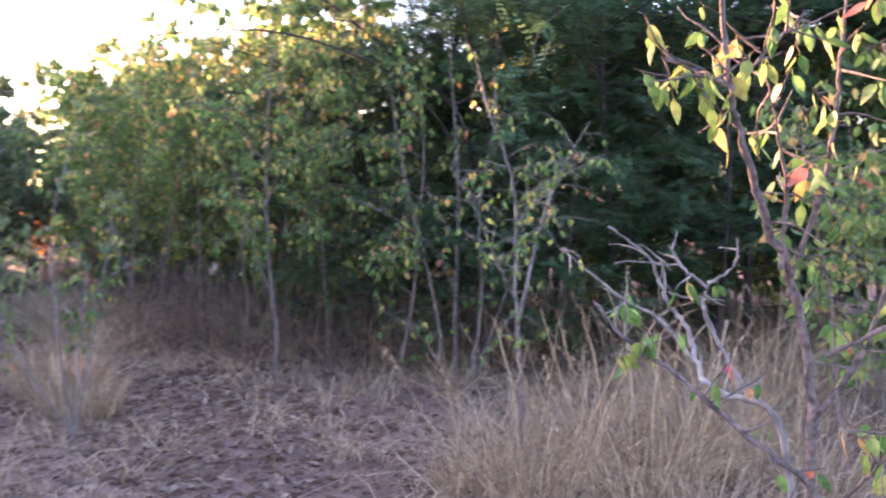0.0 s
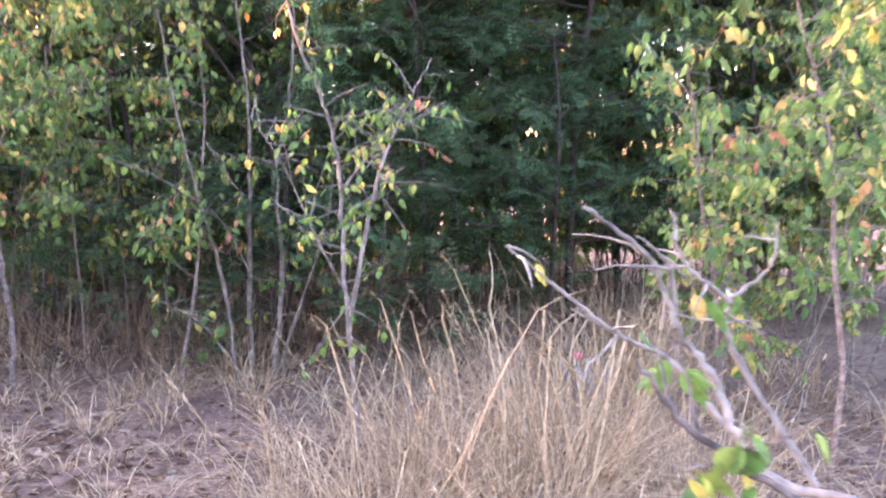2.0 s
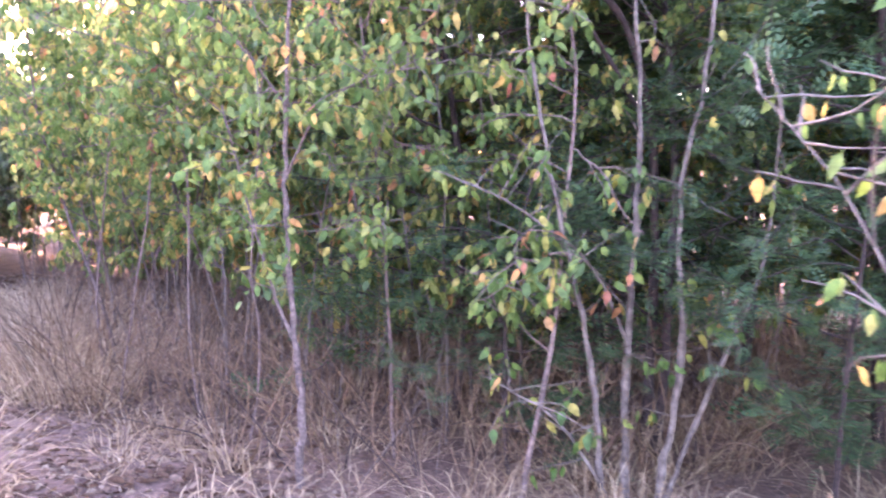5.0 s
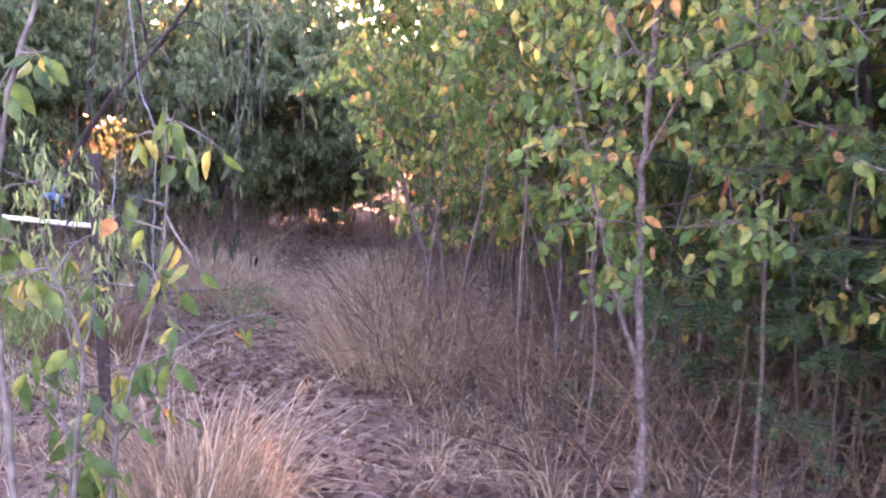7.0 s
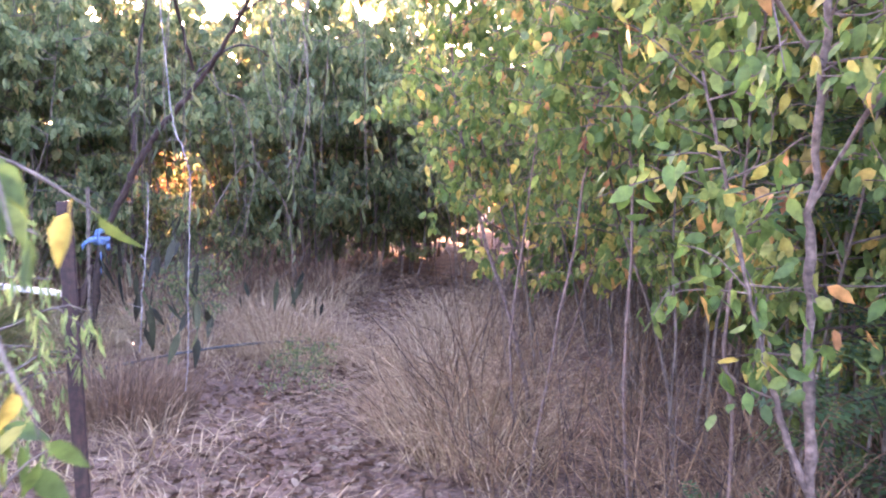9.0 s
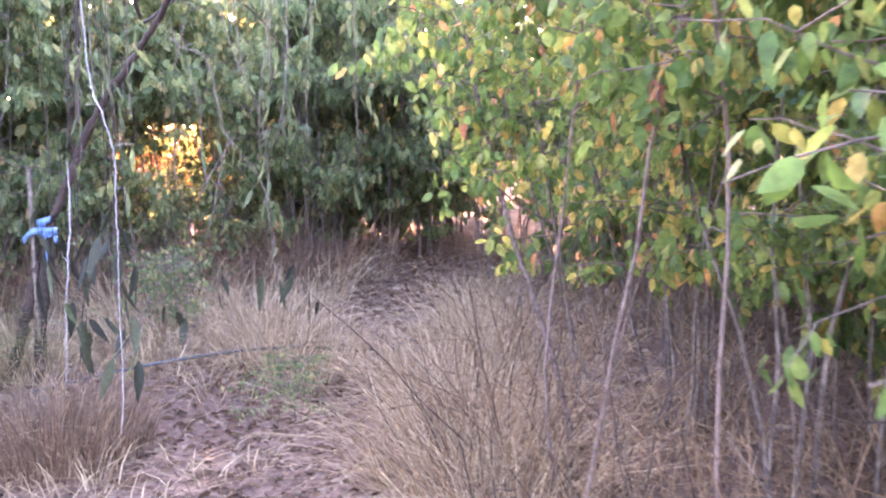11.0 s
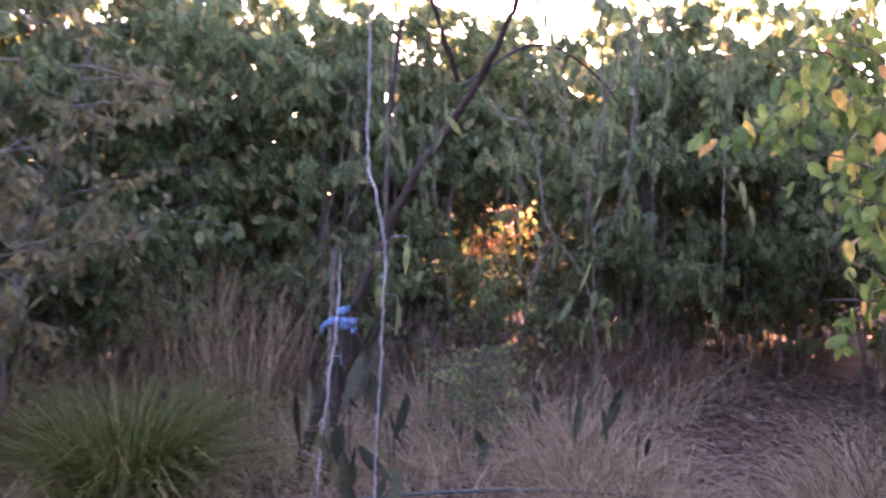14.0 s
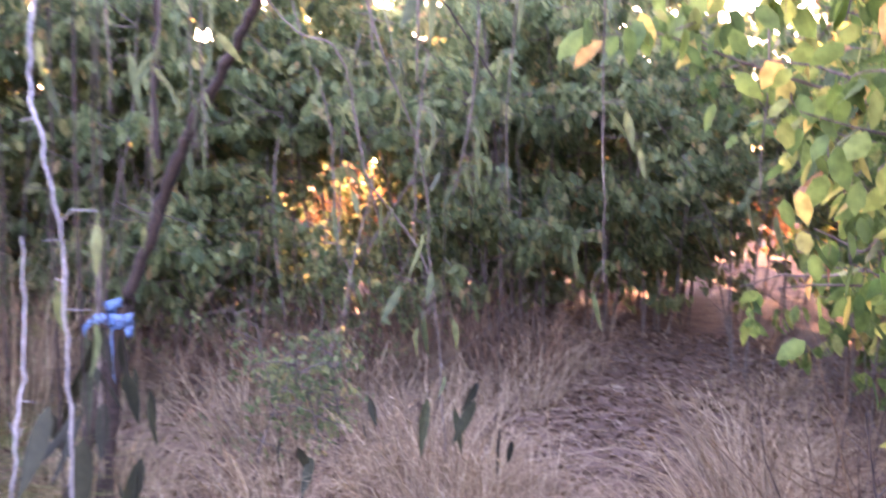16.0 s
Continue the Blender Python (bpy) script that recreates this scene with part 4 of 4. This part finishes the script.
def tie(x, y, z):
    """A strap wound three times round trunk and stake, with two loose ends."""
    turns = []
    for k in range(72):
        a = k / 72 * 3 * 2 * math.pi
        turns.append((0.062 * math.cos(a), 0.05 * math.sin(a), 0.03 * math.sin(a * 0.37) + 0.11 * (k / 72 - 0.5)))
    ribbons = [np.array(turns), spline([(0.04, -0.03, 0), (0.07, -0.06, -0.03), (0.075, -0.06, -0.13), (0.06, -0.05, -0.22)], 12), spline([(0.03, -0.05, 0.01), (0.0, -0.1, 0.0), (-0.05, -0.12, -0.05)], 12)]
    vs, fs, at = [], [], 0
    for line in ribbons:
        up = np.array([0, 0, 0.019])
        tw = np.column_stack([np.sin(np.arange(len(line)) * 0.6), np.cos(np.arange(len(line)) * 0.6), np.zeros(len(line))]) * 0.005
        v = np.stack([line - up + tw, line + up - tw], 1).reshape(-1, 3)
        i = np.arange(len(line) - 1) * 2 + at
        fs.append(np.stack([i, i + 2, i + 3, i + 1], 1))
        vs.append(v)
        at += len(v)
    ob = new("plant_tie", raw_mesh("plant_tie", np.concatenate(vs), np.concatenate(fs), blue_mat, True))
    solid = ob.modifiers.new("thick", "SOLIDIFY")
    solid.thickness = 0.002
    ob.location = (x, y, z)
    return tagged(ob, "bright blue plastic tie wound round trunk and stake", "plant tie", kind="thing")


tie(-6.19, 8.39, 0.94)
hose_line = spline([(-6.1, 8.15, 0.06), (-5.85, 8.45, 0.13), (-5.62, 8.72, 0.18), (-5.4, 9.05, 0.2), (-5.2, 9.4, 0.18), (-5.05, 9.8, 0.09), (-5.0, 10.3, 0.06)], 40)
tagged(new("irrigation_hose", raw_mesh("irrigation_hose", *tube_batch([(hose_line, np.full(40, 0.0095))], 8), hose_mat, True)), "black plastic irrigation hose lying over dry grass", "hose", kind="thing")

# ---- grasses that stand apart ----
grng = np.random.default_rng(71)
grass_tuft(-6.5, 7.4, grng, 2400, 0.65, 0.8, 1.05, tussock_green, "large round green grass tussock with arching blades", 0.0032, "green_tussock", 7)
grass_tuft(-5.15, 7.72, grng, 2000, 1.25, 0.36, 0.6, straw_brown, "low olive-brown mound of fine dry grass", 0.002, "grass_mound", 6)
STRAW_LABEL = "tall tuft of pale dry grass gone to straw"
for x, y, n, r, h, lean in [(0.45, 3.95, 350, 0.7, 0.66, 0.96), (0.95, 4, 318, 0.7, 0.66, 0.96), (1.3, 4.4, 318, 0.8, 0.74, 0.85), (0.15, 4.25, 212, 0.6, 0.47, 1.06), (1, 3.3, 276, 0.7, 0.55, 1.06), (1.7, 4.1, 276, 0.8, 0.70, 0.85), (0.75, 4.6, 276, 0.7, 0.74, 0.74), (1.45, 5.1, 255, 0.9, 0.78, 0.85), (2.2, 5.9, 276, 1.2, 0.78, 0.85), (2.9, 6.4, 276, 1.2, 0.78, 0.85),
                            (-2.75, 6.15, 600, 0.8, 0.62, 0.77), (-2.9, 6.3, 325, 0.7, 0.50, 0.85), (-2.35, 5.6, 350, 0.7, 0.50, 0.85), (-3.5, 8.55, 620, 1.1, 0.58, 1.19), (-3.75, 8.95, 650, 1.1, 0.6, 1.19), (-4.05, 9.4, 600, 1.1, 0.55, 1.25), (-4.3, 10, 500, 0.9, 0.55, 1.25), (-3.1, 8.25, 520, 1.0, 0.55, 1.19), (-4.6, 10.4, 420, 0.9, 0.45, 1.3), (-4.95, 11.0, 420, 0.9, 0.45, 1.3), (-4.75, 9.6, 260, 0.7, 0.3, 1.3), (-5.3, 9.75, 420, 0.8, 0.4, 1.2),
                            (-8, 8.15, 260, 0.7, 1.40, 0.25), (-7.7, 8.45, 230, 0.6, 1.25, 0.28), (-8.15, 7.6, 220, 0.8, 1.20, 0.31), (-8.3, 8.9, 220, 0.8, 1.10, 0.35), (-7.6, 7, 300, 0.8, 0.90, 0.59), (-7.3, 6.4, 300, 0.9, 0.85, 0.59),
                            (-6.1, 9.1, 400, 0.9, 0.55, 0.94), (-5.45, 9.35, 620, 0.9, 0.55, 1.1), (-5.75, 9.75, 700, 0.9, 0.5, 0.94), (-6.6, 8.5, 400, 0.9, 0.50, 0.94), (-6.2, 10, 375, 0.9, 0.60, 1.02), (-6.5, 8.2, 375, 0.7, 0.40, 0.85), (-5, 9.2, 325, 0.8, 0.45, 1.02), (-6.9, 9.4, 375, 0.9, 0.60, 0.85), (-7.3, 10.3, 375, 0.9, 0.60, 0.85), (-6.6, 11, 375, 1, 0.55, 1.02)]:
    if x < -5.5:
        grass_tuft(x, y, grng, int(n * 0.5), r, h, lean, straw, STRAW_LABEL, 0.0032)["group"] = "dry grass tufts"
    else:
        grass_tuft(x, y, grng, n, r, h, lean, straw, STRAW_LABEL, 0.0022)["group"] = "dry grass tufts"


def reed_clump(x, y, rng, count):
    """Broad dry blades that stand up, crease and hang over."""
    root = new("reed_clump")
    root.location = (x, y, float(ground_z(x, y)))
    for _ in range(count):
        b, c = rng.uniform(0, 2 * np.pi), rng.uniform(0, 2 * np.pi)
        base = np.array([0.28 * np.cos(b), 0.28 * np.sin(b), -0.01]) * [rng.uniform(), rng.uniform(), 1]
        up = wander(rng, base, (0.5 * np.cos(c) * rng.uniform(), 0.5 * np.sin(c) * rng.uniform(), 1), rng.uniform(0.35, 1.0), 6, 0.07)
        over = wander(rng, up[-1], (np.cos(c), np.sin(c), rng.uniform(-1.0, 2.0)), rng.uniform(0.12, 0.42), 5, 0.12, 0.2)
        line = np.vstack([up, over[1:]])
        n = len(line)
        side = np.array([-np.sin(c + 0.8), np.cos(c + 0.8), 0.0])
        fold = np.array([np.cos(c), np.sin(c), 0.4]) * 0.3
        w = (rng.uniform(0.0022, 0.005) * np.array([0.6, 0.8, 1, 1.1, 1.1, 1, 0.95, 0.8, 0.5, 0.12]))[:, None]
        v = np.stack([line - side * w, line - fold * w, line + side * w], 1).reshape(-1, 3)
        k = np.arange(n - 1)[:, None] * 3
        f = np.concatenate([k + [0, 1, 4, 3], k + [1, 2, 5, 4]], 1).reshape(-1, 4)
        child("blade", raw_mesh("blade", v, f, straw, True), root)
    return tagged(root, "clump of broad pale dry reed blades, creased and hanging over", "reeds", "dry reeds", "thing")


for x, y, n in [(0.62, 4.1, 12), (0.92, 4.25, 14), (1.2, 4.05, 12), (0.3, 4.3, 8), (1.45, 4.6, 10), (1.75, 4.9, 9), (0.95, 3.75, 8)]:
    reed_clump(x, y, grng, n)
for x, y in [(0.7, 3.7), (1.15, 4.2), (0.95, 3.4), (1.5, 4.5), (0.3, 4.0)]:
    grass_tuft(x, y, grng, 24, 0.9, 0.8, 0.9, straw, "few tall bent straw stalks above dry grass", 0.0026, "stalk_tuft", 6)["group"] = "bent straw stalks"
for k in range(30):
    u = k / 29
    x, y = float(np.interp(u, [0, 0.25, 0.5, 0.75, 1], [-6.9, -7.9, -8.1, -7.7, -7.0])), float(np.interp(u, [0, 0.25, 0.5, 0.75, 1], [5.2, 7.3, 9.2, 10.8, 12.0]))
    grass_tuft(x + float(grng.normal()) * 0.25, y + float(grng.normal()) * 0.2, grng, 100, 1.0, float(grng.uniform(0.5, 0.95)), 0.6, (straw_brown, straw_rust, straw_brown)[k % 3], "clump of tall brown dead grass before the thicket", 0.003)["group"] = "brown grass clumps"
low_shrub = shrub(29, "small twiggy olive shrub standing in dry grass", leaf_olive, 1.0, 5, 9, 3, 8, 0.3, 0.045)
set_down(low_shrub, -6.45, 9.35, 30, 0.82)
set_down(copy_thing(low_shrub, pose(0, 0, 0)), -4.55, 8.65, 160, 0.45)
willow = set_down(shrub(30, "pale green bush with narrow leaves beside a steel picket", leaf_willow, 1.75, 7, 9, 4, 12, 0.6, 0.06, spread=0.06, thick=0.006, aspect=0.22), -3.03, 5.5, 40)
willow.matrix_basis = willow.matrix_basis @ Matrix.Diagonal((0.55, 0.55, 0.9, 1))
for x, y, turn, scale in [(-7.0, 5.9, 10, 1.0), (-7.5, 6.6, 130, 1.1), (-6.7, 5.2, 250, 1.0), (-9.7, 12.3, 60, 0.6)]:
    dry = set_down(shrub(int(turn) + 300, "shrub with dry brownish hanging leaves in evening shade", leaf_dry, 2.3, 5, 10, 4, 12, 0.25, 0.06, aspect=0.42), x, y, turn, scale)


def grey_plant(x, y):
    """A low rosette of broad blue-grey leaves with one pink flower."""
    rng = np.random.default_rng(81)
    root = new("grey_leaved_plant")
    root.location = (x, y, float(ground_z(x, y)))
    for k in range(9):
        a = k * 2.4
        me = single_leaf(rng, greyleaf_mat, 0.3, 0.09)
        ob = child("leaf", me, root)
        ob.matrix_basis = pose(0.03 * math.cos(a), 0.03 * math.sin(a), 0.02, 180 + 28 * math.sin(a), 28 * math.cos(a), 40 * k)
    child("stalk", raw_mesh("stalk", *tube_batch([(spline([(0, 0, 0), (-0.04, -0.02, 0.18), (-0.07, -0.04, 0.33)], 8), taper(8, 0.005, 0.003))], 5), bark_pale), root)
    bm = bmesh.new()
    for k in range(7):
        a = k * 2 * math.pi / 7
        bmesh.ops.create_icosphere(bm, subdivisions=1, radius=0.012, matrix=pose(-0.07 + 0.016 * math.cos(a), -0.04 + 0.016 * math.sin(a), 0.345, 30 * math.sin(a), 30 * math.cos(a), 0) @ Matrix.Diagonal((1.0, 0.7, 1.3, 1)))
    bm_part("flower", bm, pink_mat, root, "bright pink flower head")
    return tagged(root, "low plant with blue-grey leaves and one pink flower", "plant", kind="thing")


grey_plant(1.85, 5.45)


# ---- leafless brush along the foot of the thicket ----
def dry_brush(seed, stems, height):
    """Thin dead stems leaning out of one foot, each with its side twigs."""
    rng = np.random.default_rng(seed)
    root = new("dry_brush")
    fine_lines = []
    for _ in range(stems):
        b, out = rng.uniform(0, 2 * np.pi), rng.uniform(0.15, 0.95)
        start = np.array([np.cos(b), np.sin(b), 0]) * rng.uniform(0, 0.28) - [0, 0, 0.02]
        stem = wander(rng, start, (np.cos(b) * out, np.sin(b) * out, 1), height * rng.uniform(0.5, 1.1), 7, 0.13)
        child("stem", raw_mesh("stem", *tube_batch([(stem, taper(7, rng.uniform(0.0035, 0.007), 0.0012))], 4), (bark_brown, bark_dark, bark_brown)[int(rng.integers(3))]), root)
        for q in rng.uniform(0.25, 0.95, 4):
            fine_lines.append((wander(rng, along(stem, np.array([q]))[0], rng.normal(size=3) * [1, 1, 0.4] + [0, 0, 0.5], rng.uniform(0.12, 0.4), 4, 0.2), taper(4, 0.002, 0.0009)))
    child("twig_spray", raw_mesh("twig_spray", *tube_batch(fine_lines, 3), bark_brown), root, "", "stuff")
    return tagged(root, "tangle of thin leafless brown stems at the thicket's foot", "brush", "dry brush along the thicket", "thing")


brush = [dry_brush(401, 15, 1.0), dry_brush(402, 13, 1.2), dry_brush(403, 16, 0.85)]
brng = np.random.default_rng(404)
for k, (x, y) in enumerate([(-0.2, 7.2), (-0.6, 7.0), (-0.95, 7.6), (-1.2, 7.15), (-1.55, 7.7), (-1.85, 7.35), (-2.05, 7.95), (-2.35, 7.65), (-2.6, 8.25), (-2.85, 8.0), (-3.1, 8.75), (-3.3, 8.4), (-3.55, 9.1), (-3.85, 9.6), (-1.4, 8.0), (-0.5, 7.7), (-0.1, 7.8), (-2.3, 8.3), (0.5, 7.3), (1.0, 7.9), (-4.1, 10.2)]):
    set_down(brush[k] if k < 3 else copy_thing(brush[k % 3], pose(0, 0, 0)), x, y, float(brng.uniform(0, 360)), float(brng.uniform(0.8, 1.1)))

# ---- small growth and litter over the whole ground ----
PATH = np.array([(0.3, -4), (0, 0), (-0.15, 1.5), (-0.6, 3.4), (-1.6, 5.6), (-3.2, 7.2), (-4.5, 8.9), (-5.5, 10.6), (-6.6, 12.6), (-9, 18.5), (-12, 26)], float)


def off_path(xy):
    """Distance from the worn line of the path."""
    best = np.full(len(xy), 1e9)
    for a, b in zip(PATH, PATH[1:]):
        u = np.clip(((xy - a) @ (b - a)) / ((b - a) @ (b - a)), 0, 1)
        best = np.minimum(best, np.linalg.norm(xy - (a + u[:, None] * (b - a)), axis=1))
    return best


def patches(xy, scale, seed):
    return np.array([noise.noise(Vector((x * scale, y * scale, seed))) for x, y in xy])


srng = np.random.default_rng(91)
xy = np.column_stack([srng.uniform(-9.5, 4.0, 15000), srng.uniform(1.5, 13, 15000)])
xy = xy[(off_path(xy) + 0.5 * patches(xy, 1.1, 3.0) > 0.35) & (srng.uniform(0, 1, len(xy)) < 0.6 + 0.9 * patches(xy, 0.8, 9.0))]
h = srng.uniform(0.05, 0.2, len(xy)) + 0.06 * np.clip(off_path(xy) - 0.8, 0, 1)
mid = np.column_stack([srng.uniform(-9.5, 3.5, 1900), srng.uniform(1.8, 12.5, 1900)])
mid = mid[(off_path(mid) + 0.6 * patches(mid, 1.1, 3.0) > 0.42) & (srng.uniform(0, 1, len(mid)) < 0.7 + 0.8 * patches(mid, 0.7, 14.0))]
tuft_h = srng.uniform(0.1, 0.36, len(mid)) * (0.7 + 0.4 * np.clip(off_path(mid) - 0.5, 0, 1.2))
off = srng.normal(size=(len(mid) * 22, 2)) * 0.05
cl = np.repeat(mid, 22, 0) + off
heading = np.arctan2(off[:, 1], off[:, 0]) + np.repeat(srng.uniform(-1, 1, len(mid)), 22)
v, f = blades(on_ground(np.vstack([xy, cl])), np.concatenate([h, np.repeat(tuft_h, 22) * srng.uniform(0.5, 1.1, len(cl))]), srng, 1.35, 0.0029, np.concatenate([srng.uniform(0, 2 * np.pi, len(xy)), heading]))
tagged(new("short_dry_grass", raw_mesh("short_dry_grass", v, f, straw)), "short sparse dry grass over the ground", "grass", kind="stuff")
spots = np.array(PLANTED)
spots = spots[(spots[:, 1] < 15) & (np.hypot(spots[:, 0] + 2, spots[:, 1] - 6) < 9.5)]
front = spots[np.hypot(spots[:, 0] + 2, spots[:, 1] - 6) < 8.5]
mid = np.repeat(front, 6, 0) + srng.normal(size=(len(front) * 6, 2)) * 0.55
mid = mid[off_path(mid) > 0.6]
off = srng.normal(size=(len(mid) * 18, 2)) * 0.05
tall = np.repeat(np.clip(0.5 + 0.9 * patches(mid, 1.3, 31.0), 0.12, 1.1) * srng.uniform(0.5, 1.1, len(mid)), 18)
# Path-edge blades stay pale; the rest take brown straw with shade in its colour.
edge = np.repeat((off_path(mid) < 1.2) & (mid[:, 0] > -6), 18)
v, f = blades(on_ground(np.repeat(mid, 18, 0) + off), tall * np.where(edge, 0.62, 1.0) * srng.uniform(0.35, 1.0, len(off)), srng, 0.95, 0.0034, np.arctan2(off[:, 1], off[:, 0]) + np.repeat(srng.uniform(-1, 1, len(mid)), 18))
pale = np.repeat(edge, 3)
tagged(new("undergrowth", raw_mesh("undergrowth", v, f[~pale], straw_brown)), "brown dead grass tangled under the thicket, coloured darker for its shade", "grass", kind="stuff")
tagged(new("edge_grass", raw_mesh("edge_grass", v, f[pale], straw)), "pale dry grass along the edge of the path", "grass", kind="stuff")
xy = np.repeat(spots, 20, 0) + srng.normal(size=(len(spots) * 20, 2)) * 0.55
xy = xy[off_path(xy) > 0.6]
P = on_ground(xy)
twigs = [(wander(srng, p, srng.normal(size=3) * [0.6, 0.6, 0.2] + [0, 0, 1], float(srng.uniform(0.3, 1.2)), 5, 0.16), taper(5, 0.0036, 0.0013)) for p in P]
tagged(new("dead_stems", raw_mesh("dead_stems", *tube_batch(twigs, 3), bark_grey)), "thin dead stems standing under the thicket", "twigs", kind="stuff")
xy = np.column_stack([srng.uniform(-9, 4.0, 110000), srng.uniform(2.0, 14, 110000)])
xy = xy[srng.uniform(0, 1, len(xy)) < 0.1 + 0.85 * np.exp(-off_path(xy) ** 2 / 1.6) + 0.35 * patches(xy, 0.9, 20.0)]
P = on_ground(xy, -0.005)
v, f = leaf_batch(P, srng.normal(size=P.shape) * [1, 1, 0.1], srng.uniform(0.035, 0.08, len(P)), srng, 0.5, 0.45)
tagged(new("leaf_litter", raw_mesh("leaf_litter", v, f, litter_mat)), "dry brown and grey leaves fallen over the path", "leaves", kind="stuff")
